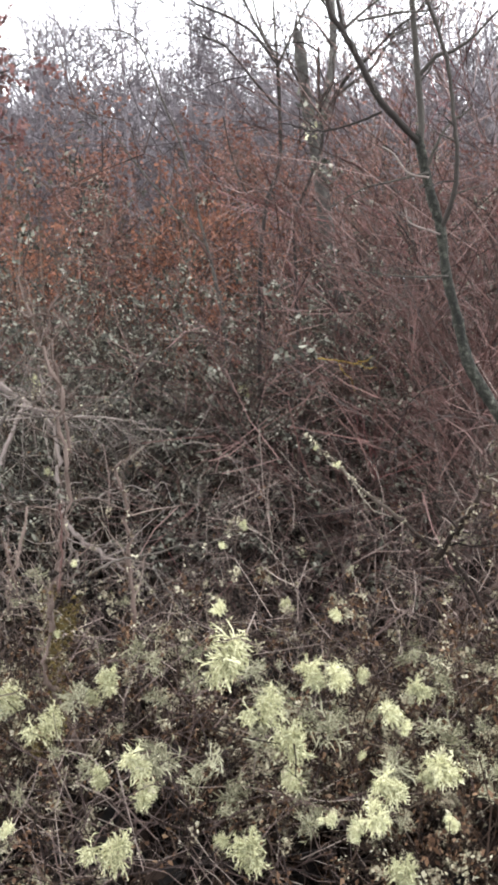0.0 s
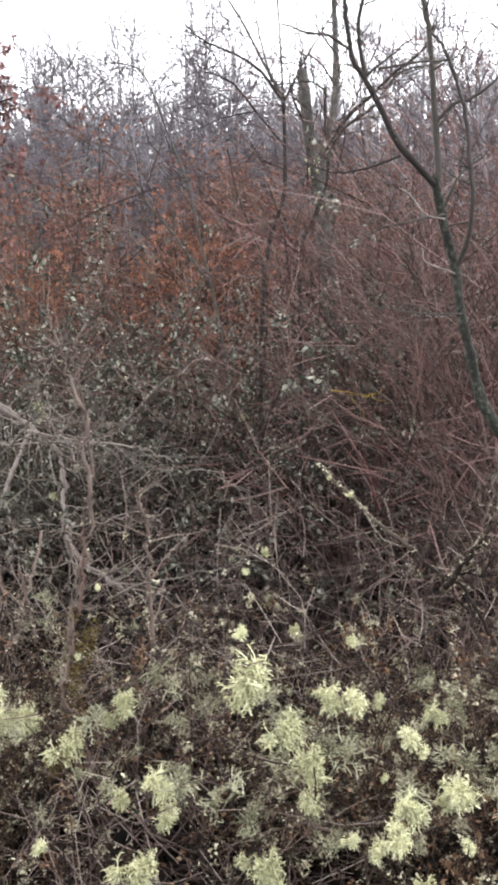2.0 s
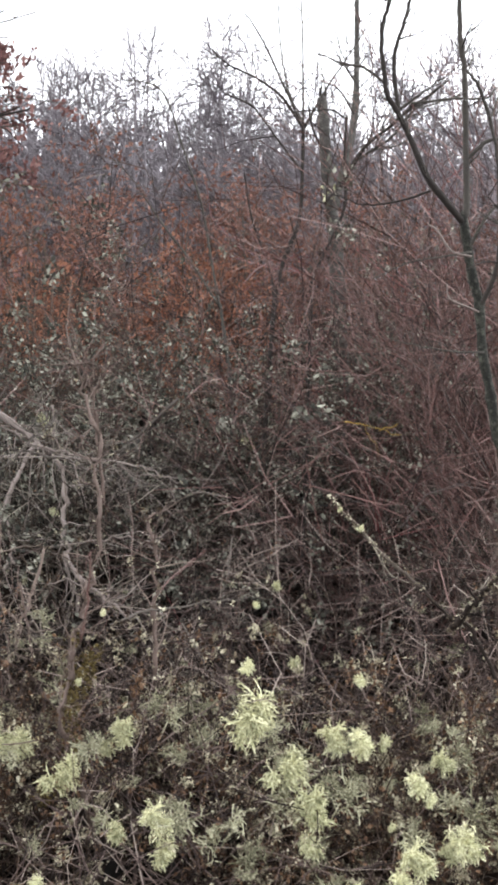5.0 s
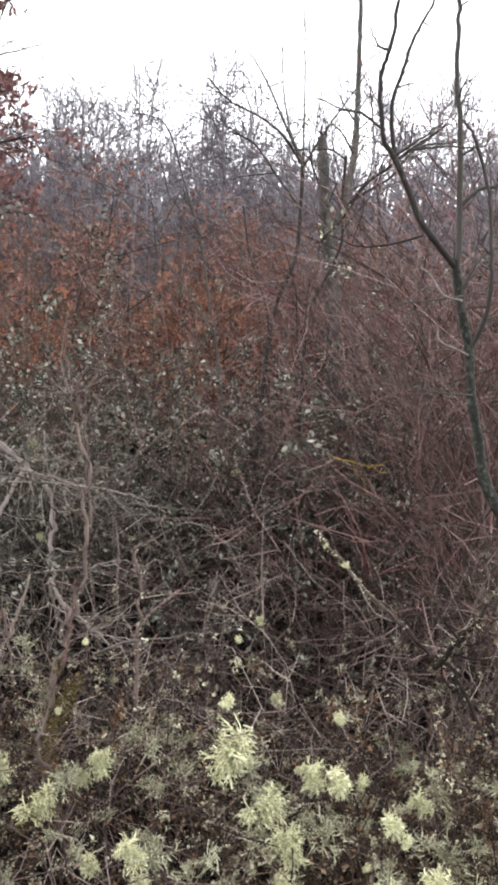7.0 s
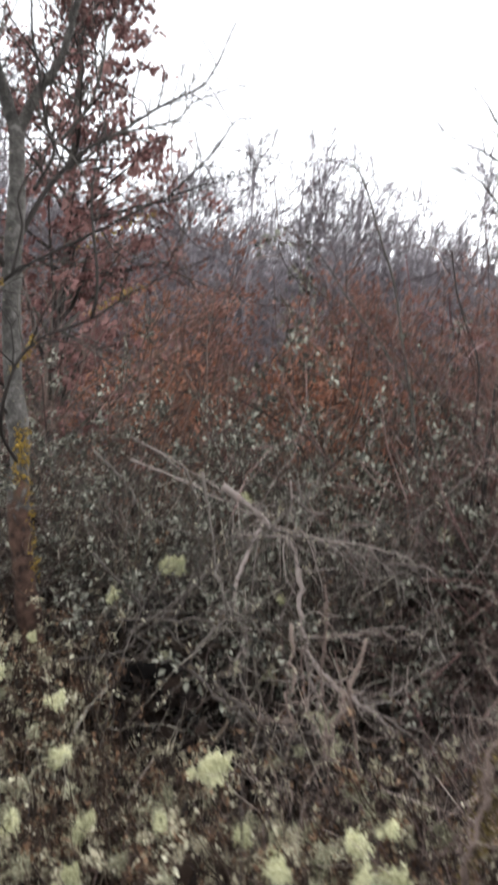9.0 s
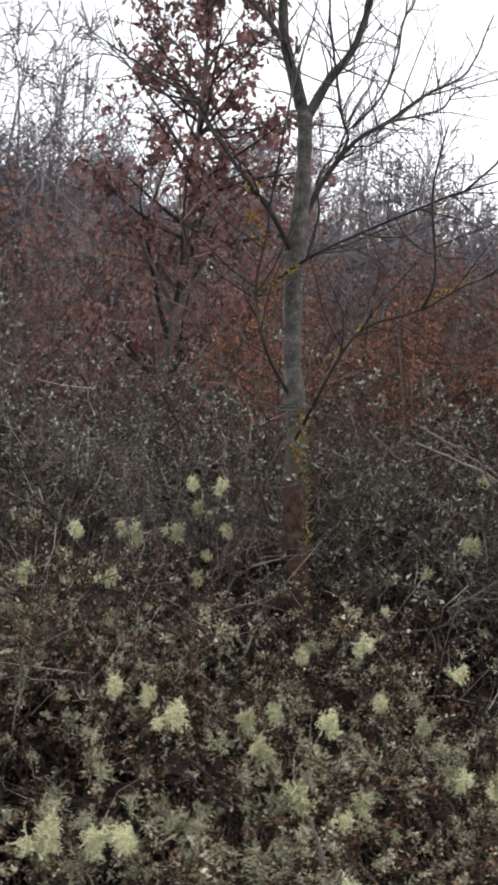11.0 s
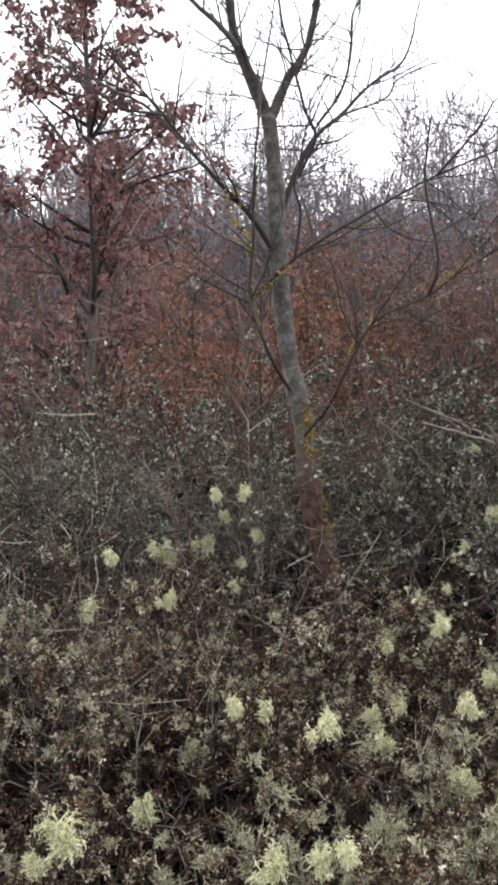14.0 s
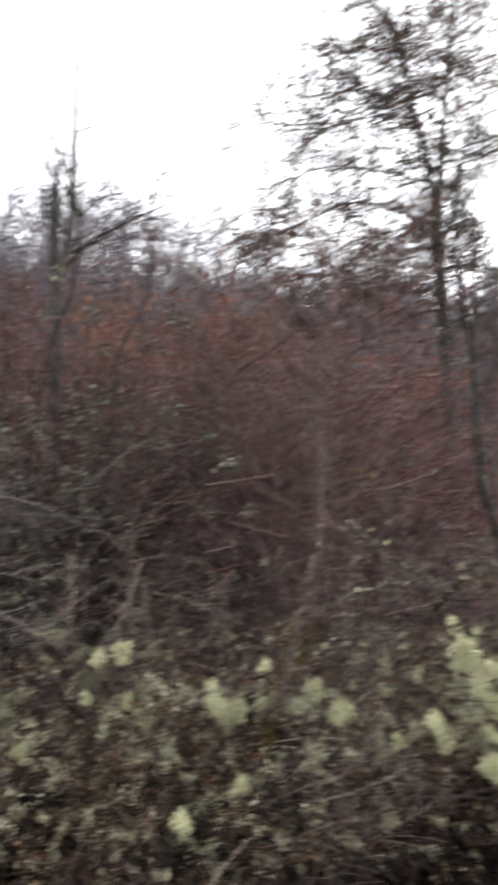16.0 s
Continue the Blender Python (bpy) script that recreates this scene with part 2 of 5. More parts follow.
def tubes(P, R, sides=3):
    """Tapered tubes along N polylines of K points each."""
    N, K, _ = P.shape
    T = unit(np.gradient(P, axis=1))
    mean = unit(T.mean(1))
    ref = np.where(np.abs(mean[:, 2:3]) < 0.85, np.array([[0.0, 0, 1]]), np.array([[1.0, 0.2, 0]]))[:, None]
    A = unit(np.cross(T, ref))
    B = np.cross(T, A)
    a = np.arange(sides) * 2 * np.pi / sides
    V = P[:, :, None] + R[:, :, None, None] * (np.cos(a)[:, None] * A[:, :, None] + np.sin(a)[:, None] * B[:, :, None])
    base = (np.arange(N)[:, None, None] * K + np.arange(K - 1)[None, :, None]) * sides
    j = np.arange(sides)
    j2 = (j + 1) % sides
    F = np.stack([base + j, base + j2, base + sides + j2, base + sides + j], -1).reshape(-1, 4)
    return V.reshape(-1, 3), F


def straps(rng, P, R):
    """Flat, thin straps along N polylines, each facing its own way."""
    N, K, _ = P.shape
    T = unit(P[:, -1] - P[:, 0])
    A = unit(np.cross(T, rng.normal(size=T.shape)))[:, None]
    V = np.stack([P - A * R[:, :, None], P + A * R[:, :, None]], 2)
    b = (np.arange(N)[:, None] * K + np.arange(K - 1)[None]).reshape(-1) * 2
    return V.reshape(-1, 3), np.stack([b, b + 1, b + 3, b + 2], -1)


def grow(rng, root, way, length, K, wig=0.15, lift=0.0):
    """N wandering polylines from their roots."""
    d, P = unit(way), [root]
    for _ in range(K - 1):
        d = unit(d + rng.normal(0, wig, d.shape) + np.array([0, 0, lift]))
        P.append(P[-1] + d * (length / (K - 1))[:, None])
    return np.stack(P, 1)


def offshoots(rng, P, R, count, angle, lo=0.2, hi=1.0):
    """Roots, directions and radii of count side shoots on each polyline."""
    N, K, _ = P.shape
    i = np.repeat(np.arange(N), count)
    u = rng.uniform(lo, hi, len(i)) * (K - 1)
    k = np.minimum(u.astype(int), K - 2)
    w = (u - k)[:, None]
    root = P[i, k] * (1 - w) + P[i, k + 1] * w
    T = unit(P[i, k + 1] - P[i, k])
    side = unit(np.cross(T, rng.normal(size=T.shape)))
    a = np.radians(rng.normal(angle, 14, len(i)))[:, None]
    return root, T * np.cos(a) + side * np.sin(a), R[i, k] * (1 - w[:, 0]) + R[i, k + 1] * w[:, 0]


def taper(r0, r1, K):
    return r0[:, None] + (r1 - r0)[:, None] * np.linspace(0, 1, K)[None]


def leaves(rng, at, size, droop=0.3, wide=0.55, fold=0.25):
    """Small folded, pointed leaves at the given places."""
    N = len(at)
    d = unit(rng.normal(size=(N, 3)) + np.array([0, 0, -droop]))
    s = unit(np.cross(d, rng.normal(size=(N, 3))))
    n = np.cross(d, s)
    L = (size * rng.uniform(0.55, 1.3, N))[:, None]
    W = L * wide * 0.5
    mid = at + d * L * 0.5
    V = np.stack([at, mid + s * W + n * W * fold * 2, at + d * L, mid - s * W + n * W * fold * 2 * rng.uniform(0.3, 1.2, (N, 1))], 1)
    b = np.arange(N)[:, None] * 4
    F = np.concatenate([b + np.array([[0, 1, 2]]), b + np.array([[0, 2, 3]])])
    return V.reshape(-1, 3), F


def stars(rng, at, size, rays=5):
    """Small coral-like crumbs: blunt lobes round one point, each crumb in one piece."""
    N = len(at)
    d = unit(rng.normal(size=(N, rays, 3)) + np.array([0, -0.15, 0.35]))
    side = unit(np.cross(d, rng.normal(size=d.shape)))
    L = size[:, None, None] * rng.uniform(0.45, 1.25, (N, rays, 1))
    c = at[:, None]
    neck = c + d * L * 0.72 + rng.normal(0, 0.10, d.shape) * L
    wide = L * rng.uniform(0.18, 0.38, L.shape)
    V = np.concatenate([c, np.stack([neck + side * wide, c + d * L, neck - side * wide], 2).reshape(N, rays * 3, 3)], 1)
    b = (np.arange(N) * (1 + 3 * rays))[:, None]
    k = np.arange(rays)[None] * 3
    F = np.stack([np.broadcast_to(b, (N, rays)), b + k + 1, b + k + 2, b + k + 3], -1).reshape(-1, 4)
    return V.reshape(-1, 3), F


def lobed_leaves(rng, at, size, droop=0.8):
    """Curled oak-like leaves with a waist and a broad tip."""
    N = len(at)
    d = unit(rng.normal(size=(N, 3)) + np.array([0, 0, -droop]))
    s = unit(np.cross(d, rng.normal(size=(N, 3))))
    n = np.cross(d, s)
    L = (size * rng.uniform(0.6, 1.25, N))[:, None]
    curl = rng.uniform(-0.25, 0.35, (N, 1)) * L
    rows = []
    for u, w, c in ((0, 0.03, 0), (0.35, 0.20, 0.3), (0.5, 0.13, 0.5), (0.72, 0.30, 0.8), (1.0, 0.06, 1.6)):
        mid = at + d * L * u + n * curl * c
        rows += [mid + s * L * w + n * L * 0.06, mid - s * L * w + n * L * 0.06]
    V = np.stack(rows, 1)
    b = np.arange(N)[:, None] * 10
    F = np.concatenate([b + np.array([[k, k + 1, k + 3, k + 2]]) for k in (0, 2, 4, 6)])
    return V.reshape(-1, 3), F


def along(rng, P, count, lo=0.1, jitter=0.004):
    """Random places on polylines."""
    N, K, _ = P.shape
    i = rng.randint(0, N, count)
    u = rng.uniform(lo, 1, count) * (K - 1)
    k = np.minimum(u.astype(int), K - 2)
    w = (u - k)[:, None]
    return P[i, k] * (1 - w) + P[i, k + 1] * w + rng.normal(0, jitter, (count, 3))


def drops(rng, P, count, parent, r=0.0017):
    """Drops of water hanging under twigs."""
    bm = bmesh.new()
    bmesh.ops.create_icosphere(bm, subdivisions=1, radius=1.0)
    ball = np.array([v.co[:] for v in bm.verts])
    face = np.array([[v.index for v in f.verts] for f in bm.faces])
    bm.free()
    ball[:, 2] *= np.where(ball[:, 2] > 0, 1.35, 1.0)
    at = along(rng, P, count, jitter=0.0) - np.array([0, 0, r * 1.3])
    size = r * rng.uniform(0.6, 1.2, (count, 1, 1))
    V = (at[:, None] + ball[None] * size).reshape(-1, 3)
    F = (face[None] + (np.arange(count) * len(ball))[:, None, None]).reshape(-1, 3)
    tagged(link_mesh("water_drop", V, F, M_WATER, parent, "clear hanging water drops"), kind="stuff")


def spline(points, steps=5):
    """A smooth line through a few control points (Catmull-Rom)."""
    p = np.array(points, float)
    q = np.concatenate([[2 * p[0] - p[1]], p, [2 * p[-1] - p[-2]]])
    t = np.linspace(0, 1, steps, endpoint=False)[:, None]
    rows = []
    for a, b, c, d in zip(q[:-3], q[1:-2], q[2:-1], q[3:]):
        rows.append(0.5 * (2 * b + (c - a) * t + (2 * a - 5 * b + 4 * c - d) * t ** 2 + (3 * b - a - 3 * c + d) * t ** 3))
    return np.concatenate(rows + [p[-1:]])


def limb(rng, points, r0, r1, sides=8, wobble=0.0, knots=0.08):
    """A limb through control points, uneven in thickness. Gives the tube and its line."""
    line = spline(points, 6)
    line = line + rng.normal(0, wobble, line.shape) * np.linspace(0, 1, len(line))[:, None]
    r = np.linspace(r0, r1, len(line)) * (1 + rng.normal(0, knots, len(line)))
    line = np.concatenate([line[:1] - (line[1] - line[0]) * 0.02, line, line[-1:] + (line[-1] - line[-2]) * 0.6])
    r = np.concatenate([[r[0] * 0.1], r, [r[-1] * 0.15]])
    return tubes(line[None], r[None], sides), line[None], r[None]


def thing(name, at, label, category, group="", kind=""):
    ob = new(name)
    ob.location = at
    return tagged(ob, label, category, group, kind)


# ---------------------------------------------------------------- ground
def build_ground():
    xs = np.unique(np.concatenate([np.linspace(-8, 8, 81), np.sign(np.linspace(-1, 1, 41)) * np.abs(np.linspace(-1, 1, 41)) ** 4 * 2000]))
    ys = np.unique(np.concatenate([np.linspace(-4, 12, 81), np.sign(np.linspace(-1, 1, 41)) * np.abs(np.linspace(-1, 1, 41)) ** 4 * 2000]))
    X, Y = np.meshgrid(xs, ys, indexing="ij")
    near = np.exp(-((X / 30) ** 2 + (Y / 30) ** 2))
    Z = near * (0.05 * np.sin(X * 1.7 + 0.6) * np.cos(Y * 1.3) + 0.03 * np.sin(X * 4.1 + Y * 3.3) + 0.02 * np.sin(X * 9 - Y * 7))
    V = np.stack([X, Y, Z], -1).reshape(-1, 3)
    n, m = X.shape
    i = (np.arange(n - 1)[:, None] * m + np.arange(m - 1)[None]).ravel()
    F = np.stack([i, i + m, i + m + 1, i + 1], -1)
    ob = link_mesh("ground", V, F, M_SOIL)
    tagged(ob, "dark damp soil covered with rotting brown leaf litter", "ground", kind="structure")


build_ground()


# ---------------------------------------------------------------- shrubs
def shrub(name, seed, label, category, group, *, stems, height, spread, lean=0.5, wig=0.16, lift=0.02, r=0.006,
          side=(9, 0.38, 48), twig=(6, 0.16, 52), tip=(0, 0.06, 55), bark=M_TWIG, fine=None, leaf=None, fleck=0, at=(0, 0, 0), thin=0.0006, crumb=0.009, inner=0, wet=0):
    """A many-stemmed bush: stems, side shoots, twigs; leaves and lichen crumbs on them."""
    rng = np.random.RandomState(seed)
    top = thing(name, at, label, category, group)
    a = rng.uniform(0, 2 * np.pi, stems)
    q = np.sqrt(rng.uniform(0, 1, stems)) * spread * 0.55
    root = np.stack([np.cos(a) * q, np.sin(a) * q, np.full(stems, -0.05)], 1)
    b = a + rng.normal(0, 0.8, stems)
    way = np.stack([np.cos(b) * lean, np.sin(b) * lean, np.ones(stems)], 1)
    way[:, :2] *= rng.uniform(0.2, 1.3, (stems, 1))
    P = grow(rng, root, way, height * rng.uniform(0.75, 1.2, stems), 7, wig, lift)
    R = taper(r * rng.uniform(0.7, 1.3, stems), np.full(stems, r * 0.25), 7)
    for k in range(stems):
        link_mesh("stem", *tubes(P[k:k + 1], R[k:k + 1], 4), bark, top)
    pieces, lines = [], [P]
    last, lastR = P, R
    for level, (count, size, angle) in enumerate((side, twig, tip)):
        if not count:
            break
        root, way, rad = offshoots(rng, last, lastR, count, angle, 0.15 if level else 0.25)
        K = 4 if level < 1 else 3
        L = height * size * rng.uniform(0.45, 1.35, len(root))
        Q = grow(rng, root, way, L, K, wig * 1.3, lift * 0.5)
        S = taper(np.clip(rad * 0.65, thin * 1.4, r * 0.5), np.full(len(root), thin), K)
        pieces.append(tubes(Q, S, 3) if level == 0 else straps(rng, Q, S * 1.25))
        lines.append(Q)
        last, lastR = Q, S
    tagged(link_mesh("twig_mass", *joined(pieces), fine or bark, top), kind="stuff")
    ends = lines[-1]
    if leaf:
        mat, count, size, tall = leaf
        where = along(rng, ends, max(1, count // tall)).repeat(tall, 0)
        tagged(link_mesh("foliage", *leaves(rng, where + rng.normal(0, size * 0.6, where.shape), size), mat, top), kind="stuff")
    if wet:
        drops(np.random.RandomState(seed + 7000), ends, wet, top)
    # added dark leaves fill the bush's core and stand in for deep shade
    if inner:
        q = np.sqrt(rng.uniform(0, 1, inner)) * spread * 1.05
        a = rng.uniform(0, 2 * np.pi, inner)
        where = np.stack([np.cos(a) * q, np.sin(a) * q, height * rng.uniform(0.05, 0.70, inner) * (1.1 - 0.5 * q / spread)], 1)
        tagged(link_mesh("withered_foliage", *leaves(rng, where, 0.082, wide=0.85), M_INNER_SHADE, top), kind="stuff")
    if fleck:
        # crumbs of lichen sit in clusters, most of them in the upper part of the bush
        def clusters(count, each, near, far):
            at = np.concatenate([along(rng, line, count // each // 2) for line in lines[1:3]])
            at = at[at[:, 2] > height * rng.uniform(0.15, 0.8, len(at))].repeat(each, 0)
            return at + rng.normal(0, 1, at.shape) * crumb * rng.uniform(near, far, (len(at), 1))
        spots = clusters(int(fleck * 0.55), 8, 0.5, 3.2)
        big = crumb * np.clip(rng.lognormal(-0.1, 0.42, len(spots)), 0.4, 2.2)
        tagged(link_mesh("lichen_crust", *stars(rng, spots, big), M_FLECK, top, "brown-grey lichen crumbs"), kind="stuff")
        spots = clusters(int(fleck * 0.8), 14, 0.7, 1.7)
        big = crumb * np.clip(rng.lognormal(0.16, 0.35, len(spots)), 0.5, 2.2)
        tagged(link_mesh("lichen", *stars(rng, spots, big), M_ROSETTE, top, "grey-white lichen rosettes"), kind="stuff")
    return top


def scatter(protos, places, seed, group_scale=(0.85, 1.15), sink=0.0):
    """The first places take the built ones, the others copies, each turned and sized."""
    rng = np.random.RandomState(seed)
    for n, (x, y, s) in enumerate(places):
        p = protos[n % len(protos)]
        size = s * rng.uniform(*group_scale)
        m = pose(x, y, -sink, 0, 0, rng.uniform(0, 360)) @ Matrix.Diagonal((size, size, size * rng.uniform(0.93, 1.07), 1))
        if n < len(protos):
            p.matrix_basis = m
        else:
            c = copy_thing(p, m)
            c.matrix_basis = m


# dark gaps in the cover of bushes: place and radius
HOLLOWS = [(-2.38, 2.12, 0.38), (-3.0, 2.05, 0.3), (-2.12, 2.95, 0.2), (0.40, 2.75, 0.24), (-0.17, 1.88, 0.2), (-0.6, 1.75, 0.26), (-1.3, 1.75, 0.25), (-1.75, 2.4, 0.25), (-0.35, 3.0, 0.3), (-3.0, 2.5, 0.25), (-1.2, 3.0, 0.42), (-0.7, 3.05, 0.36), (-1.55, 3.2, 0.3)]


def hollow(x, y):
    return any(math.hypot(x - a, y - b) < c for a, b, c in HOLLOWS)


def grid_places(seed, x0, x1, y0, y1, dx, dy, size, jitter=0.35):
    rng = np.random.RandomState(seed)
    rows, y, odd = [], y0, 0
    while y <= y1 + 1e-6:
        x = x0 + (dx / 2 if odd else 0)
        while x <= x1 + 1e-6:
            rows.append((x + rng.uniform(-jitter, jitter) * dx, y + rng.uniform(-jitter, jitter) * dy, size * rng.uniform(0.88, 1.1)))
            x += dx
        y, odd = y + dy, 1 - odd
    return [(x, y, s * 0.42 if hollow(x, y) else s) for x, y, s in rows]


def cover(x, y):
    """How high the low bushes stand: higher in the east, with a trough behind the first row."""
    east = np.interp(y, (1.5, 1.75, 1.95, 2.3, 2.75), (0.86, 0.95, 0.83, 0.76, 0.88))
    west = np.interp(y, (1.5, 1.75, 2.0, 2.3, 2.7, 3.4), (0.68, 0.73, 0.80, 0.74, 0.88, 1.02))
    w = np.interp(x, (-1.3, -0.6), (0.0, 1.0))
    return float(west * (1 - w) + east * w)


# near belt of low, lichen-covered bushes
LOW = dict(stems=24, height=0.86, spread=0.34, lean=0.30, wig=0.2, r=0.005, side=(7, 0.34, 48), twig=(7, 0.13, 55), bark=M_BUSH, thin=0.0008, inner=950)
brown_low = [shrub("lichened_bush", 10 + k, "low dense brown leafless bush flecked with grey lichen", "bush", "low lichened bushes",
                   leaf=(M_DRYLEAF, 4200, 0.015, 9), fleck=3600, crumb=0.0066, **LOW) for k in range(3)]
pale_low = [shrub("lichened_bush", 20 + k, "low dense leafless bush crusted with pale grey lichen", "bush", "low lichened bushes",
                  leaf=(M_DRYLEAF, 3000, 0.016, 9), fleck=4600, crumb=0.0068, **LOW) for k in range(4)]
belt = [(x, y, cover(x, y) / 0.93 * s) for x, y, s in grid_places(5, -3.3, 0.95, 1.78, 3.4, 0.40, 0.34, 1.0) if not hollow(x, y) and (y < 2.75 or x < -1.3)]
scatter(brown_low, [p for p in belt if p[0] >= -0.75], 6, (0.93, 1.05))
scatter(pale_low, [p for p in belt if p[0] < -0.75], 7, (0.92, 1.05))

# tangle of thorn bushes behind it: grey in the west, dark brown in the east
TANGLE = dict(stems=15, height=1.35, spread=0.6, lean=0.75, wig=0.22, lift=-0.03, r=0.008, side=(9, 0.5, 50), twig=(6, 0.17, 55))
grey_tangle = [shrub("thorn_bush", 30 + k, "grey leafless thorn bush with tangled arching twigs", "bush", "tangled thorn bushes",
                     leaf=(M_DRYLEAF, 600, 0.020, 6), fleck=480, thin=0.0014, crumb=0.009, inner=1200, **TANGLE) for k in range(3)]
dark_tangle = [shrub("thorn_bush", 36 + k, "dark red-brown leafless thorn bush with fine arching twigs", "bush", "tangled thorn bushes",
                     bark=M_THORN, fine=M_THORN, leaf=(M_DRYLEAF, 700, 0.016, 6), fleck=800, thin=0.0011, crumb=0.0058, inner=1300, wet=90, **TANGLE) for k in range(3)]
spots = [(x, y, s * (0.46 if -1.3 < x < -0.4 and y < 3.6 else 0.66 if -1.9 < x < -0.4 and y < 3.7 else 1.22 if y > 3.5 and x < -1.5 else 0.74 if y > 3.3 and x < 0.1 else 1.0)) for x, y, s in grid_places(7, -4.0, 2.6, 2.85, 4.3, 0.62, 0.56, 0.84)]
spots += [(-0.62, 2.15, 0.72), (-0.28, 2.2, 0.74), (-0.5, 2.35, 0.78), (-0.05, 2.45, 0.8), (0.45, 2.45, 0.85), (0.9, 2.5, 0.85)]
scatter(grey_tangle, [p for p in spots if p[0] < -0.75], 8, (0.72, 1.1))
scatter(dark_tangle, [p for p in spots if p[0] >= -0.75], 9, (0.76, 1.1))

# leafy bramble bank
bank = [shrub("bramble", 50 + k, "sprawling bramble with dull grey-green leaves and brown canes", "bramble", "bramble bank",
              stems=18, height=1.95, spread=0.8, lean=0.5, wig=0.2, lift=-0.02, r=0.005, side=(6, 0.34, 50), twig=(3, 0.14, 55), bark=M_BROWN, fine=M_BROWN,
              leaf=(M_GREEN, 7000, 0.029, 7), fleck=60, thin=0.0014, crumb=0.009, inner=1000) for k in range(3)]
scatter(bank, grid_places(9, -4.9, 2.6, 4.5, 6.2, 0.78, 0.62, 1.0), 10, (0.8, 1.02))

# red-stemmed shrubs
red = [shrub("red_dogwood", 70 + k, "leafless shrub with upright dark red twigs", "shrub", "red-twigged shrubs",
             stems=15, height=2.0, spread=0.5, lean=0.5, wig=0.2, lift=0.03, r=0.0038, side=(10, 0.32, 38), twig=(7, 0.16, 42), bark=M_RED, thin=0.001, wet=110) for k in range(3)]
scatter(red, [(0.95, 3.4, 0.95), (0.62, 3.7, 0.92), (0.62, 4.5, 0.95), (0.75, 4.0, 1.0), (1.1, 3.6, 1.05), (0.45, 4.5, 1.05), (0.85, 4.4, 1.12), (0.45, 5.5, 1.2), (0.7, 6.7, 1.25), (-4.6, 7.4, 1.1)], 12)
crimson = [shrub("red_dogwood", 75 + k, "leafless shrub with a dense head of crimson twigs", "shrub", "red-twigged shrubs",
                 stems=15, height=2.0, spread=0.55, lean=0.6, wig=0.18, lift=0.03, r=0.0042, side=(10, 0.30, 40), twig=(7, 0.15, 42), bark=M_RED, fine=M_CRIMSON, thin=0.0014) for k in range(2)]
scatter(crimson, [(1.5, 4.6, 1.15), (1.3, 5.7, 1.25), (2.1, 5.3, 1.15), (2.7, 6.2, 1.25), (1.8, 7.0, 1.3), (3.3, 6.9, 1.35), (2.4, 5.9, 1.2), (3.0, 5.6, 1.1), (2.0, 6.2, 1.25), (1.7, 5.2, 1.1)], 12)


def leaning_dogwood(seed, at, label, shoots, sweep, high):
    """Long thin shoots that lean out to one side and fan apart."""
    rng = np.random.RandomState(seed)
    top = thing("red_dogwood", at, label, "shrub", "red-twigged shrubs")
    fine, ends = [], []
    for k in range(shoots):
        x, y, z = sweep * rng.uniform(0.35, 1.1), rng.normal(0, 0.3), high * rng.uniform(0.75, 1.08)
        pts = np.array([(0, 0, -0.05), (0.16 * x, 0.2 * y, 0.34 * z), (0.5 * x, 0.6 * y, 0.7 * z), (x, y, z)]) + rng.normal(0, 0.03, (4, 3)) + rng.normal(0, 0.09, 3) * [1, 1, 0]
        mesh, P, R = limb(rng, pts, rng.uniform(0.003, 0.0045), 0.0011, 5, wobble=0.010)
        link_mesh("stem", *mesh, M_RED, top)
        n = 13
        root, way, rad = offshoots(rng, P, R, n, 34, 0.35, 0.98)
        Q = grow(rng, root, way, rng.uniform(0.12, 0.5, n), 5, 0.10, 0.04)
        S = taper(np.full(n, 0.0015), np.full(n, 0.0008), 5)
        root, way, rad = offshoots(rng, Q, S, 3, 38, 0.2, 1.0)
        T = grow(rng, root, way, rng.uniform(0.05, 0.16, len(root)), 3, 0.12, 0.03)
        fine += [tubes(Q, S, 3), straps(rng, T, taper(np.full(len(root), 0.0012), np.full(len(root), 0.0008), 3))]
        ends.append(Q)
    tagged(link_mesh("twig_mass", *joined(fine), M_RED, top), kind="stuff")
    drops(rng, np.concatenate(ends), 120, top)


LEANING = "leafless shrub with long dark red shoots leaning out over the thicket"
leaning_dogwood(78, (1.15, 3.3, 0), LEANING, 22, -1.5, 2.25)
leaning_dogwood(79, (1.3, 3.9, 0), LEANING, 20, -1.5, 2.6)

# brown leafless bushes at middle distance
brown = [shrub("hazel_bush", 80 + k, "leafless grey-brown bush in front of the wood", "bush", "brown bushes before the wood",
               stems=11, height=3.1, spread=0.9, lean=0.5, wig=0.12, lift=0.02, r=0.012, side=(7, 0.36, 42), twig=(5, 0.15, 45), bark=M_HAZEL, thin=0.003) for k in range(3)]
scatter(brown, [(-2.1, 5.3, 0.7), (-1.8, 5.5, 0.72), (-2.3, 6.6, 0.78), (-2.75, 7.5, 0.85)] + [p for p in grid_places(13, -7.5, 9.0, 8.8, 17.0, 2.1, 1.7, 1.0) if p[1] > 12.8 or not -5.2 < p[0] < -0.1], 15, (0.6, 1.3))


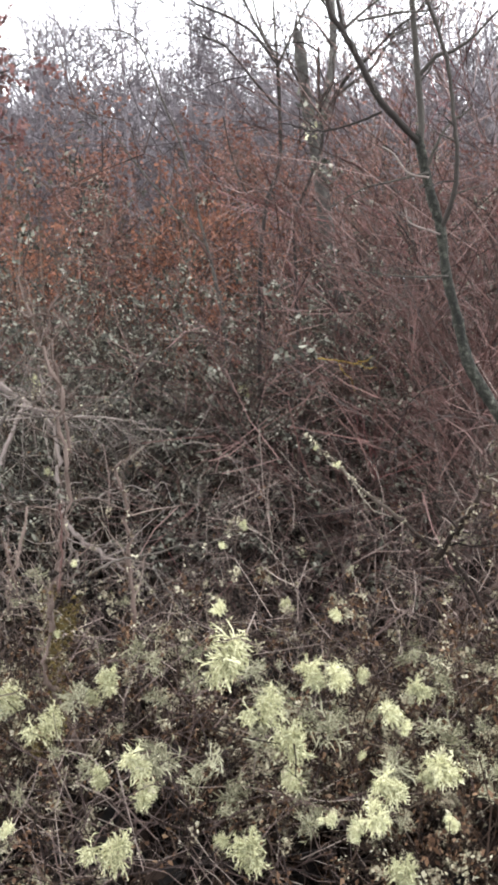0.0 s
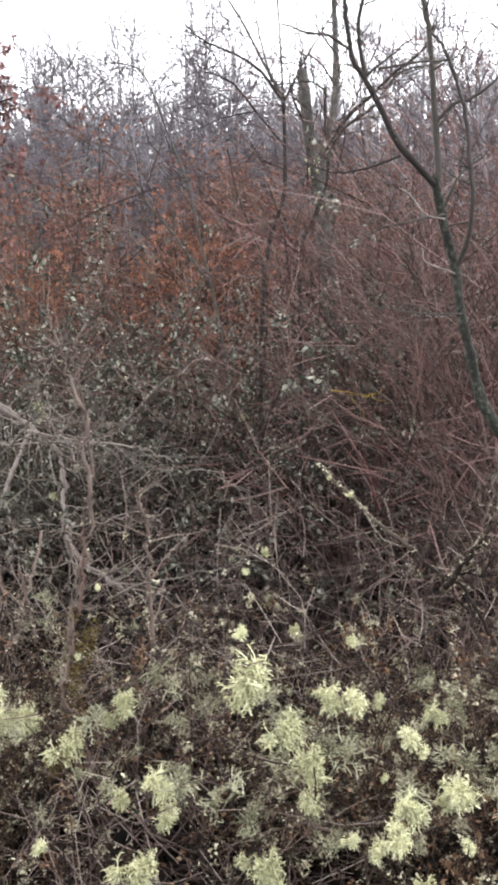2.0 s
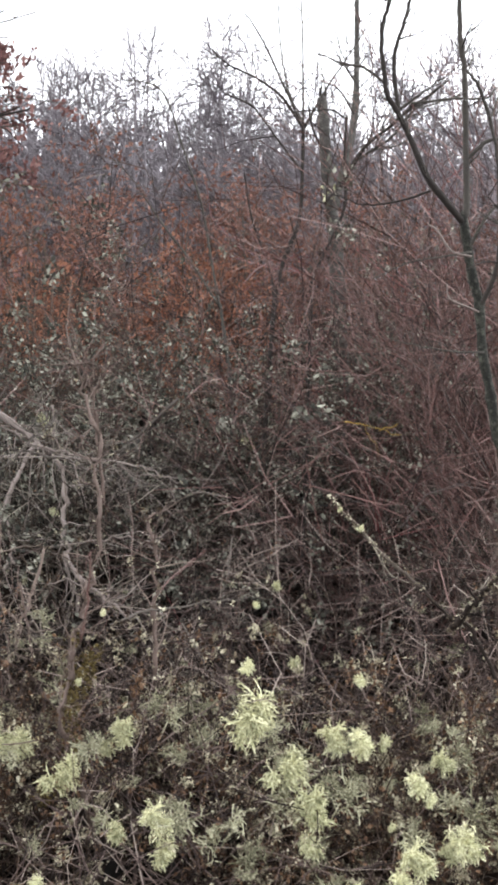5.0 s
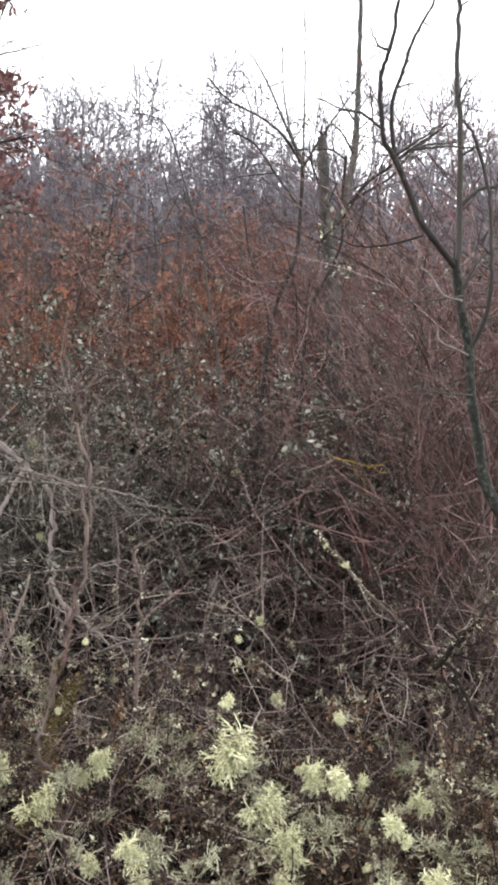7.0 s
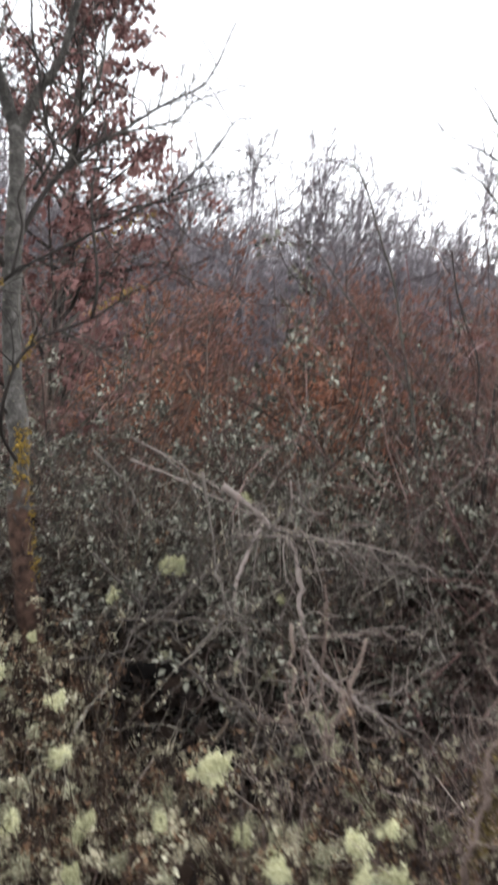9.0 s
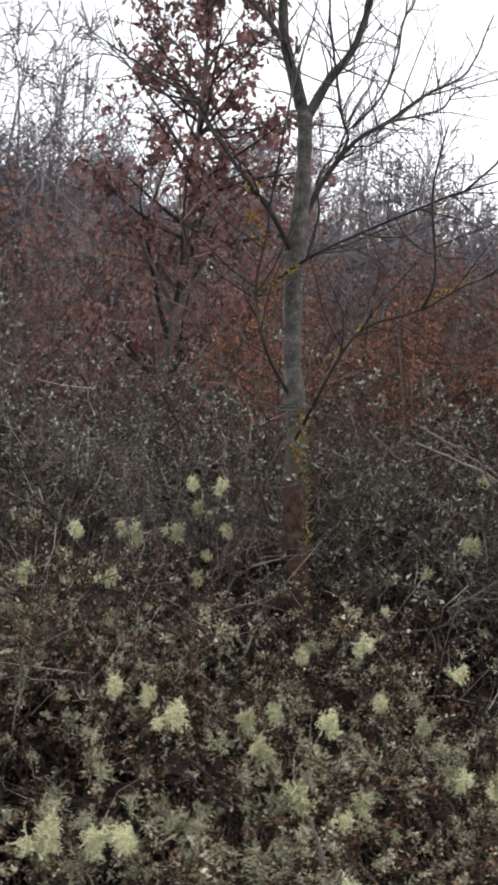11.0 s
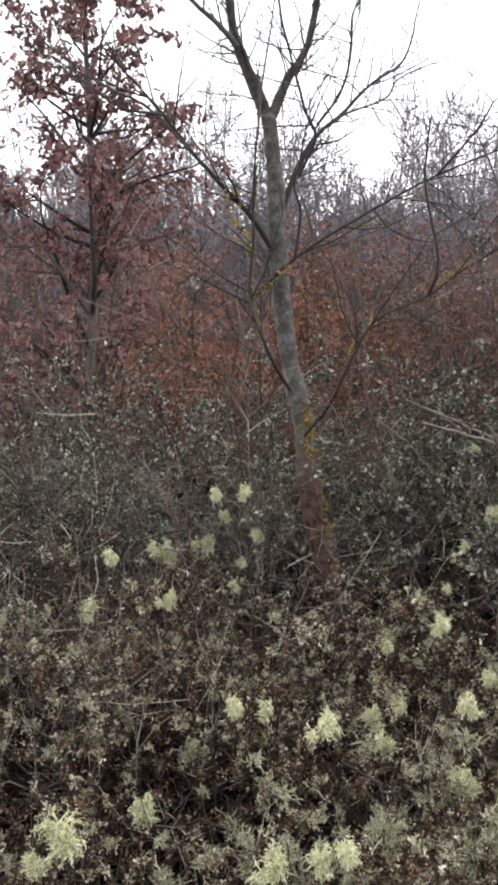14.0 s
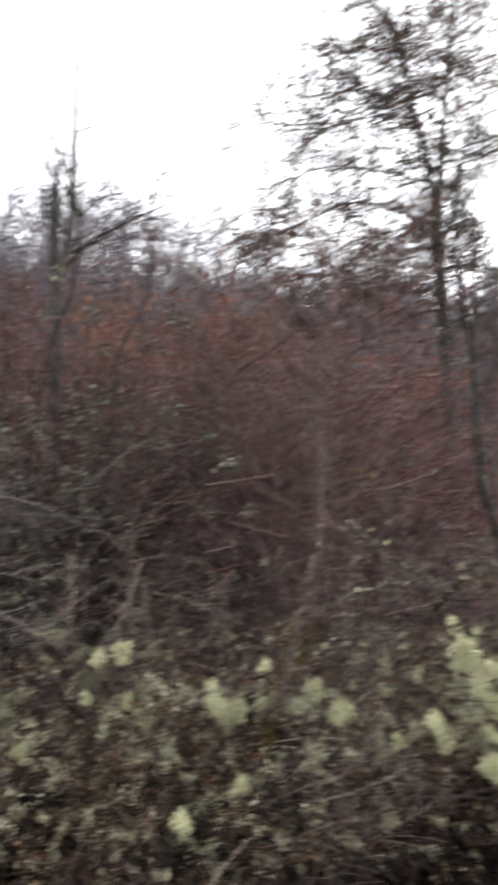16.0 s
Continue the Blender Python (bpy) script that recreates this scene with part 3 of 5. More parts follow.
# ---------------------------------------------------------------- trees
def leafy_sapling(name, seed, label, category, group, height, bark, mat, count, leaf, stems=2, lobed=False, crown_from=0.15, spread=0.35, r=0.03, limbs=18, cone=(1.15, 1.0), twig=0.4):
    """A young tree that holds its dead leaves: stem, limbs, twigs, leaves."""
    rng = np.random.RandomState(seed)
    top = thing(name, (0, 0, 0), label, category, group)
    root = rng.normal(0, 0.08, (stems, 3)) * [1, 1, 0] + [0, 0, -0.05]
    P = grow(rng, root, np.array([[0, 0, 1.0]]) + rng.normal(0, 0.12, (stems, 3)), height * rng.uniform(0.8, 1.0, stems), 8, 0.06, 0.05)
    R = taper(np.full(stems, r), np.full(stems, r * 0.15), 8)
    link_mesh("trunk", *tubes(P, R, 6), bark, top)
    root, way, rad = offshoots(rng, P, R, limbs, 55, crown_from, 0.98)
    frac = np.maximum(cone[0] - cone[1] * root[:, 2] / height, 0.1)
    Q = grow(rng, root, way, height * spread * frac * rng.uniform(0.6, 1.2, len(root)), 5, 0.14, 0.06)
    S = taper(np.clip(rad * 0.6, 0.002, None), np.full(len(root), 0.002), 5)
    root, way, rad = offshoots(rng, Q, S, 6, 45, 0.2)
    T = grow(rng, root, way, height * spread * twig * rng.uniform(0.5, 1.3, len(root)), 3, 0.16, 0.02)
    U = taper(np.clip(rad * 0.6, 0.0015, None), np.full(len(root), 0.0012), 3)
    tagged(link_mesh("branch_mass", *joined([tubes(Q, S, 4), straps(rng, T, U * 1.3)]), bark, top), kind="stuff")
    where = along(rng, T, count, jitter=0.03)
    tagged(link_mesh("foliage", *(lobed_leaves(rng, where, leaf) if lobed else leaves(rng, where, leaf, 0.6)), mat, top), kind="stuff")
    return top


orange = [leafy_sapling("oak_sapling", 90 + k, "young oak still holding orange-brown dead leaves", "sapling", "orange-leaved saplings",
                        3.05, M_BROWN, M_ORANGE, 2300, 0.056, lobed=True, stems=3) for k in range(3)]
scatter(orange, [(-2.0, 12.1, 1.2), (-2.6, 12.4, 1.12), (-1.45, 12.2, 1.08), (-1.8, 11.5, 1.02), (-2.3, 12.9, 1.2), (-1.1, 12.6, 1.05), (-3.4, 10.4, 1.05), (-4.4, 11.2, 1.15), (-3.0, 9.4, 0.8), (1.0, 10.6, 1.0), (2.4, 10.0, 1.18), (2.75, 10.5, 1.25),
                 (3.7, 10.1, 1.5), (4.8, 10.6, 1.6), (6.2, 11.6, 1.6), (7.6, 10.2, 1.4)], 14)
russet = [leafy_sapling("hornbeam", 110 + k, "slender young tree with sparse russet dead leaves", "tree", "russet-leaved young trees",
                        4.6, M_DARK, M_RUSSET, 1800, 0.075, stems=3, spread=0.34, r=0.035) for k in range(3)]
RUSSET_EDGE = [(-4.4, 14.4, 1.3), (-3.5, 13.2, 0.9), (-2.7, 13.6, 0.95), (-4.3, 12.8, 0.85), (-6.6, 13.4, 1.1), (-3.6, 14.6, 1), (-2.2, 13, 0.85), (-0.9, 14, 0.95), (0.6, 14.6, 0.95), (2, 13.8, 1), (3.6, 15, 1.05), (5.4, 14.4, 1), (7.4, 15, 1), (9.2, 14.2, 1), (10.8, 12.4, 1.1), (-8.2, 15.2, 1.2), (-5, 17, 1.1)]
RUSSET_DEEP = [(1.4, 17.4, 1.1), (-2.8, 17.6, 1.1), (11.8, 10, 1.1), (0.9, 10.2, 0.7), (2.3, 11, 0.8), (-4.4, 12, 0.85), (3.4, 12.4, 0.85), (-7.2, 11, 0.9), (0.2, 18.4, 1.1), (4.4, 18, 1.1), (-0.6, 16.2, 1), (2.8, 16.6, 1), (-1.6, 13.4, 0.8), (-0.2, 13.3, 0.8), (0.9, 13.2, 0.8), (-0.9, 12.9, 0.78), (-2.4, 14.2, 0.9)]
scatter(russet, RUSSET_EDGE + RUSSET_DEEP, 16)

big_oak = leafy_sapling("oak_tree", 130, "tall oak holding curled dark russet dead leaves", "tree", "", 8.6, M_DARK, M_OAKLEAF, 10500, 0.082, stems=1, lobed=True, spread=0.2, r=0.07, limbs=84, crown_from=0.12, cone=(1.34, 1.3), twig=0.28)
big_oak.location = (-4.25, 8.3, 0)


def far_tree(seed, height, stems):
    """A slender bare woodland tree, grown in a crowd."""
    rng = np.random.RandomState(seed)
    top = thing("woodland_tree", (0, 0, 0), "tall slender bare grey tree at the edge of a wood", "tree", "bare trees of the wood")
    root = rng.normal(0, 0.35, (stems, 3)) * [1, 1, 0] + [0, 0, -0.1]
    P = grow(rng, root, np.array([[0, 0, 1.0]]) + rng.normal(0, 0.05, (stems, 3)), height * rng.uniform(0.85, 1.05, stems), 8, 0.035, 0.03)
    R = taper(rng.uniform(0.055, 0.10, stems), np.full(stems, 0.012), 8)
    link_mesh("trunk", *tubes(P, R, 5), M_WOOD, top)
    root, way, rad = offshoots(rng, P, R, 22, 52, 0.25, 1.0)
    Q = grow(rng, root, way, height * 0.17 * (1.25 - root[:, 2] / height) * rng.uniform(0.6, 1.4, len(root)), 4, 0.14, 0.12)
    S = taper(np.clip(rad * 0.4, 0.007, None), np.full(len(root), 0.006), 4)
    root, way, rad = offshoots(rng, Q, S, 6, 45, 0.2, 1.0)
    T = grow(rng, root, way, height * 0.065 * rng.uniform(0.5, 1.3, len(root)), 2, 0.2, 0.08)
    U = taper(np.clip(rad * 0.7, 0.010, None), np.full(len(root), 0.007), 2)
    root, way, rad = offshoots(rng, T, U, 2, 45, 0.3, 1.0)
    W = grow(rng, root, way, height * 0.04 * rng.uniform(0.5, 1.3, len(root)), 2, 0.2, 0.08)
    X = taper(np.full(len(root), 0.009), np.full(len(root), 0.006), 2)
    tagged(link_mesh("crown", *joined([tubes(Q, S, 3), straps(rng, T, U * 1.3), straps(rng, W, X * 1.3)]), M_WOOD, top), kind="stuff")
    return top


def build_wood():
    rng = np.random.RandomState(200)
    protos = [far_tree(201 + k, 8.7 + 0.5 * (k % 3), 1 + k % 2) for k in range(6)]
    places = []
    for n in range(250):
        bearing = radians(rng.uniform(-56, 33))
        far = rng.uniform(19, 34)
        if rng.uniform() < 0.35:
            far = rng.uniform(18, 22)
        size = far / 25 * rng.uniform(0.82, 1.12)
        places.append((-math.sin(bearing) * far - 1.0, math.cos(bearing) * far, size))
    # a taller group towards the west
    places += [(-12.4, 20.4, 1.16), (-11.7, 19.6, 1.2), (-11.0, 20.8, 1.12), (-10.4, 19.8, 1.1), (-13.2, 20.0, 1.18), (-12.0, 21.5, 1.2)]
    scatter(protos, places, 17, (0.95, 1.05))


def build_far_wood():
    """The depth of the wood behind its edge: countless thin trunks and brown undergrowth."""
    rng = np.random.RandomState(230)
    n = 3600
    b, far = np.radians(rng.uniform(-62, 38, n)), rng.uniform(37, 62, n)
    root = np.stack([-np.sin(b) * far, np.cos(b) * far, np.full(n, -0.2)], 1)
    high = far * rng.uniform(0.17, 0.285, n)
    P = grow(rng, root, np.array([[0, 0, 1.0]]) + rng.normal(0, 0.04, (n, 3)), high, 3, 0.03)
    R = taper(rng.uniform(0.09, 0.22, n), np.full(n, 0.05), 3)
    side, way, rad = offshoots(rng, P, R, 22, 40, 0.3, 1.0)
    Q = grow(rng, side, way + np.array([0, 0, 0.4]), rng.uniform(0.8, 2.6, len(side)), 2, 0.1)
    S = taper(np.full(len(side), 0.045), np.full(len(side), 0.022), 2)
    ob = link_mesh("far_wood", *joined([tubes(P, R, 3), straps(rng, Q, S * 1.3)]), M_WOOD)
    tagged(ob, "depth of a bare grey wood, trunk behind trunk", "wood", kind="stuff")
    m = 30000
    b, far = np.radians(rng.uniform(-62, 38, m)), rng.uniform(33, 58, m)
    at = np.stack([-np.sin(b) * far, np.cos(b) * far, rng.uniform(0, 1, m) ** 1.2 * far * 0.155], 1)
    ob = link_mesh("undergrowth", *leaves(rng, at, 0.5, wide=0.6), M_RUSSET)
    tagged(ob, "brown withered undergrowth deep in the wood", "undergrowth", kind="stuff")


build_wood()
build_far_wood()


# ---------------------------------------------------------------- single trees and branches
def side_twigs(rng, lines, count, length, r, wig=0.16, lift=0.08, angle=50, second=3, lo=0.15):
    """Twigs and finer twigs along limbs, which are (line, radius) pairs."""
    pieces = []
    for P, R in lines:
        n = max(1, int(count * np.linalg.norm(np.diff(P[0], axis=0), axis=1).sum()))
        root, way, rad = offshoots(rng, P, R, n, angle, lo)
        Q = grow(rng, root, way, length * rng.uniform(0.3, 1.3, n), 5, wig, lift)
        S = taper(np.minimum(rad * 0.6, r), np.full(n, r * 0.3), 5)
        pieces.append(tubes(Q, S, 4))
        if second:
            root, way, rad = offshoots(rng, Q, S, second, 45, 0.2)
            T = grow(rng, root, way, length * 0.35 * rng.uniform(0.3, 1.3, len(root)), 3, wig, lift)
            pieces.append(tubes(T, taper(np.minimum(rad * 0.7, r * 0.6), np.full(len(root), r * 0.22), 3), 3))
    return joined(pieces)


def crumbs(rng, line, spread, count, size, mat, parent, label, name="lichen_patch"):
    """A crust of small curled scales round a stretch of a limb."""
    i = rng.randint(0, len(line), count)
    at = line[i] + unit(rng.normal(size=(count, 3))) * spread * rng.uniform(0.9, 1.1, (count, 1))
    return tagged(link_mesh(name, *stars(rng, at, size * rng.uniform(0.5, 1.2, count)), mat, parent, label), kind="stuff")


def bare_tree(name, seed, at, label, category, trunk, r0, r1, limbs, bark, limb_bark=None, twigs=(6, 0.35, 0.004), group="", sides=10, lift=0.08):
    """A leafless tree of a trunk, limbs through a few points, and twigs. Points are in the world."""
    rng = np.random.RandomState(seed)
    top = thing(name, at, label, category, group)
    back = np.array(at, float)
    mesh, line, rad = limb(rng, np.array(trunk) - back, r0, r1, sides)
    link_mesh("trunk", *mesh, bark, top)
    lines = []
    for points, a, b in limbs:
        mesh, P, R = limb(rng, np.array(points) - back, a * 0.9, b, 6, wobble=0.0015, knots=0.05)
        link_mesh("branch", *mesh, (limb_bark or bark) if a < 0.02 else bark, top)
        lines.append((P, R))
    count, length, r = twigs
    if count:
        tagged(link_mesh("twig_mass", *side_twigs(rng, lines, count, length, r, lift=lift), limb_bark or bark, top), kind="stuff")
    return top, line[0]


# grey forked tree
FORK_TOP = [
    ([(-2.385, 3.65, 2.78), (-2.44, 3.65, 2.93), (-2.51, 3.65, 3.12), (-2.54, 3.66, 3.3), (-2.56, 3.7, 4.0), (-2.66, 3.75, 4.8)], 0.036, 0.012),
    ([(-2.39, 3.65, 2.79), (-2.3, 3.65, 2.98), (-2.24, 3.65, 3.06), (-2.18, 3.65, 3.23), (-2.06, 3.66, 3.9), (-1.98, 3.7, 4.6)], 0.028, 0.01),
    ([(-2.5, 3.63, 3.1), (-2.6, 3.6, 3.21), (-2.75, 3.58, 3.36), (-2.95, 3.55, 3.7)], 0.016, 0.006),
    ([(-2.37, 3.65, 2.2), (-2.47, 3.55, 2.36), (-2.59, 3.5, 2.49), (-2.73, 3.5, 2.66), (-2.86, 3.5, 2.84), (-3.04, 3.5, 3.05)], 0.014, 0.005),
]
FORK_WEST = [
    ([(-2.83, 3.5, 2.8), (-3.01, 3.45, 2.83), (-3.2, 3.42, 2.98)], 0.008, 0.003),
    ([(-2.32, 3.65, 1.6), (-2.42, 3.47, 1.78), (-2.49, 3.45, 2.02), (-2.47, 3.45, 2.25), (-2.46, 3.45, 2.48), (-2.43, 3.45, 2.78)], 0.01, 0.004),
    ([(-2.49, 3.5, 2.01), (-2.3, 3.5, 2.18), (-1.98, 3.55, 2.37), (-1.69, 3.55, 2.51), (-1.32, 3.6, 2.65)], 0.009, 0.003),
    ([(-1.69, 3.55, 2.51), (-1.52, 3.55, 2.69), (-1.44, 3.55, 2.81), (-1.38, 3.55, 2.82)], 0.006, 0.003),
]
FORK_EAST = [
    ([(-2.3, 3.5, 2.18), (-2.27, 3.5, 2.37), (-2.29, 3.5, 2.51), (-2.18, 3.5, 2.69)], 0.008, 0.003),
    ([(-2.29, 3.65, 1.42), (-2.19, 3.25, 1.56), (-2.09, 3.1, 1.76), (-2.0, 3.1, 1.88), (-1.81, 3.1, 1.96), (-1.66, 3.1, 2.06), (-1.41, 3.1, 2.18)], 0.009, 0.003),
    ([(-1.81, 3.1, 1.96), (-1.78, 3.05, 2.08), (-1.82, 3.05, 2.37), (-1.79, 3.05, 2.6)], 0.008, 0.003),
    ([(-2.37, 3.65, 2.32), (-2.29, 3.75, 2.58), (-2.18, 3.85, 2.78), (-2.06, 3.95, 2.9), (-1.91, 4.1, 3.08), (-1.72, 4.2, 3.24), (-1.63, 4.3, 3.54)], 0.016, 0.004),
]
FORK_HIGH = [
    ([(-2.06, 3.95, 2.9), (-1.83, 4.1, 3.02), (-1.75, 4.15, 3.13), (-1.46, 4.25, 3.26)], 0.008, 0.003),
    ([(-2.271, 3.592, 2.543), (-2.194, 3.592, 2.698), (-2.232, 3.592, 2.815), (-2.291, 3.592, 3.068), (-2.33, 3.592, 3.282), (-2.359, 3.611, 3.74)], 0.009, 0.004),
    ([(-2.437, 3.397, 2.65), (-2.408, 3.397, 2.883), (-2.369, 3.397, 3.078), (-2.349, 3.397, 3.205), (-2.301, 3.397, 3.545)], 0.006, 0.003),
    ([(-2.184, 3.64, 2.767), (-2.077, 3.64, 2.903), (-2.028, 3.64, 3.068), (-2.018, 3.64, 3.224), (-1.979, 3.64, 3.312), (-1.931, 3.66, 3.642)], 0.008, 0.003),
]
FORK_FINE = [
    ([(-2.709, 3.494, 2.63), (-2.885, 3.494, 2.825), (-3.04, 3.494, 2.913), (-3.313, 3.494, 3.068)], 0.009, 0.003),
]
forked, forked_line = bare_tree(
    "forked_tree", 300, (-2.13, 3.68, 0), "slender bare grey tree with forked trunk and yellow lichen spots", "tree",
    [(-2.1, 3.7, -0.35), (-2.11, 3.7, -0.1), (-2.12, 3.69, 0.25), (-2.17, 3.67, 0.6), (-2.225, 3.65, 0.91), (-2.275, 3.65, 1.22), (-2.29, 3.65, 1.5), (-2.34, 3.65, 1.8), (-2.37, 3.65, 2.21), (-2.37, 3.65, 2.52), (-2.39, 3.65, 2.82)], 0.054, 0.034,
    FORK_TOP + FORK_WEST + FORK_EAST + FORK_HIGH + FORK_FINE,
    M_TRUNK, M_DARK, (14, 0.40, 0.0046))
_rng = np.random.RandomState(301)
crumbs(_rng, spline([(-0.15, -0.03, 1.35), (-0.16, -0.03, 1.56)], 12) + np.array([0.02, -0.03, 0]), 0.028, 160, 0.016, M_YELLOW, forked, "orange-yellow lichen crust")
crumbs(_rng, spline([(-0.115, -0.035, 1.34), (-0.088, -0.035, 1.14), (-0.055, -0.035, 0.95)], 12), 0.022, 110, 0.012, M_YELLOW, forked, "orange-yellow lichen crust")
crumbs(_rng, spline([(-0.33, -0.22, 1.9), (-0.36, -0.22, 2.05)], 8), 0.012, 40, 0.014, M_YELLOW, forked, "orange-yellow lichen crust")
crumbs(_rng, spline([(-0.36, -0.2, 2.2), (-0.44, -0.2, 2.45)], 8), 0.03, 40, 0.02, M_YELLOW, forked, "orange-yellow lichen crust")

crumbs(_rng, spline([(-0.16, -0.03, 1.6), (-0.21, -0.03, 1.8), (-0.24, -0.03, 2.21), (-0.24, -0.03, 2.7)], 14), 0.042, 170, 0.009, M_PALE, forked, "small pale grey lichen specks", "lichen_crust")
for start, stop, n in (((-0.35, -0.2, 2.02), (-0.2, -0.2, 2.14), 46), ((0.1, -0.15, 2.3), (0.42, -0.13, 2.46), 40), ((0.02, -0.55, 1.76), (0.12, -0.58, 1.88), 36), ((0.3, -0.58, 1.97), (0.5, -0.58, 2.08), 40)):
    crumbs(_rng, spline([start, stop], 10), 0.011, n, 0.012, M_YELLOW, forked, "orange-yellow lichen crust")
forked.location = (-1.989, 3.67, 0.116)
forked.rotation_euler = (0.0372, -0.0115, 0.0195)
forked.scale = (0.942, 0.942, 0.942)

# thin green-barked tree beside the path
YOUNG_LARGE = [
    ([(0.305, 2, 1.93), (0.312, 2, 1.97), (0.304, 2, 2.1), (0.296, 2, 2.23), (0.282, 2, 2.33), (0.277, 2, 2.44), (0.273, 2, 2.55), (0.263, 2, 2.9)], 0.0088, 0.004),
    ([(0.308, 2, 1.93), (0.257, 1.97, 1.98), (0.223, 1.96, 2.02), (0.188, 1.95, 2.09), (0.16, 1.94, 2.14), (0.131, 1.93, 2.19), (0.119, 1.93, 2.3), (0.133, 1.92, 2.36), (0.142, 1.9, 2.45), (0.138, 1.88, 2.75)], 0.0092, 0.003),
    ([(0.16, 1.945, 2.14), (0.146, 1.95, 2.25), (0.165, 1.95, 2.33), (0.184, 1.95, 2.4), (0.219, 1.95, 2.48), (0.246, 1.95, 2.65)], 0.0055, 0.0025),
    ([(0.347, 2, 1.75), (0.372, 1.97, 1.82), (0.378, 1.95, 1.9), (0.372, 1.95, 1.97), (0.359, 1.95, 2.08), (0.325, 1.96, 2.19), (0.298, 1.98, 2.24)], 0.0062, 0.003),
]
YOUNG_SMALL = [
    ([(0.128, 1.93, 2.2), (0.084, 1.93, 2.23), (0.036, 1.93, 2.24), (-0.007, 1.93, 2.26)], 0.0038, 0.0015),
    ([(0.318, 2, 1.87), (0.339, 1.98, 1.92), (0.367, 1.98, 1.96), (0.41, 1.98, 1.99)], 0.0045, 0.002),
    ([(0.305, 2, 2.06), (0.346, 2, 2.1), (0.383, 2, 2.11), (0.448, 2, 2.16), (0.56, 2.02, 2.3)], 0.0055, 0.002),
    ([(0.16, 1.95, 2.15), (0.199, 1.95, 2.18), (0.255, 1.95, 2.22)], 0.004, 0.0015),
    ([(0.186, 1.97, 2.17), (0.278, 1.97, 2.18), (0.336, 1.97, 2.18), (0.369, 1.97, 2.21)], 0.003, 0.0014),
]
YOUNG_TWIGS = [
    ([(0.232, 1.965, 1.99), (0.174, 1.96, 1.97), (0.102, 1.96, 1.96), (0.035, 1.96, 1.98)], 0.0034, 0.0014),
    ([(0.325, 1.99, 1.87), (0.23, 1.97, 1.85), (0.183, 1.97, 1.84), (0.125, 1.97, 1.81)], 0.0028, 0.0012),
    ([(0.361, 1.99, 1.66), (0.292, 1.98, 1.66), (0.231, 1.98, 1.67), (0.17, 1.98, 1.68)], 0.0026, 0.0012),
    ([(0.132, 1.9, 2.35), (0.108, 1.9, 2.36), (0.088, 1.9, 2.4)], 0.0032, 0.0014),
]
lichened, lichened_line = bare_tree(
    "lichened_tree", 310, (0.95, 2.12, 0), "young leafless tree with green-lichened bark and dripping twigs", "tree",
    [(0.95, 2.12, -0.05), (0.86, 2.1, 0.6), (0.64, 2.05, 1.12), (0.5, 2.0, 1.31), (0.415, 2, 1.45), (0.395, 2, 1.5), (0.378, 2, 1.58), (0.359, 2, 1.66), (0.347, 2, 1.76), (0.328, 2, 1.83), (0.305, 2, 1.945)], 0.0145, 0.0092,
    YOUNG_LARGE + YOUNG_SMALL + YOUNG_TWIGS,
    M_MOSS, M_DARK, (12, 0.10, 0.0022), lift=0.03)
for k, (points, a, b) in enumerate(YOUNG_LARGE + YOUNG_SMALL + YOUNG_TWIGS):
    line = spline(np.array(points) - np.array((0.95, 2.12, 0)), 6)
    drops(np.random.RandomState(700 + k), line[None] - np.array([0, 0, (a + b) * 0.4]), 9, lichened, 0.0019)
# two pale broken twigs on its trunk
for k, pts in enumerate(([(0.325, 1.99, 1.86), (0.283, 1.98, 1.87), (0.253, 1.98, 1.91), (0.232, 1.98, 1.925)], [(0.345, 1.99, 1.745), (0.331, 1.98, 1.75), (0.284, 1.98, 1.77), (0.276, 1.98, 1.8)])):
    mesh, P, R = limb(np.random.RandomState(315 + k), np.array(pts) - np.array((0.95, 2.12, 0)), 0.0026, 0.0017, 5)
    link_mesh("dead_twig", *mesh, M_HEAP, lichened, "pale barkless dead twig")

# grey tree with broken stub, farther off
STUB_TOP = [
    ([(-0.055, 5.15, 2.5), (0.001, 5.2, 2.77), (0.047, 5.3, 3.05), (0.052, 5.35, 3.36), (0.04, 5.4, 3.7), (0.026, 5.4, 4.09), (0.004, 5.4, 4.7)], 0.032, 0.008),
    ([(-0.02, 5.17, 2.66), (0.104, 5.1, 2.86), (0.234, 5.05, 2.96), (0.346, 5, 3.05), (0.527, 4.95, 3.17)], 0.015, 0.005),
    ([(0.0, 5.2, 2.77), (0.137, 5.2, 2.87), (0.257, 5.2, 2.95), (0.403, 5.2, 3.12), (0.613, 5.2, 3.16)], 0.011, 0.004),
    ([(0.052, 5.3, 3.1), (-0.046, 5.25, 3.23), (-0.145, 5.25, 3.27)], 0.008, 0.003)]
STUB_SIDE = [
    ([(-0.13, 5.15, 3.12), (-0.14, 5.14, 3.18), (-0.13, 5.14, 3.24)], 0.018, 0.002),
    ([(-0.125, 5.16, 3.11), (-0.112, 5.16, 3.17), (-0.117, 5.15, 3.21)], 0.016, 0.003),
    ([(-0.098, 5.15, 2.83), (-0.17, 5.15, 2.97), (-0.2, 5.15, 3.09), (-0.191, 5.15, 3.14)], 0.008, 0.003),
    ([(0.053, 5.33, 3.29), (-0.017, 5.3, 3.37), (-0.097, 5.3, 3.5)], 0.007, 0.003)]
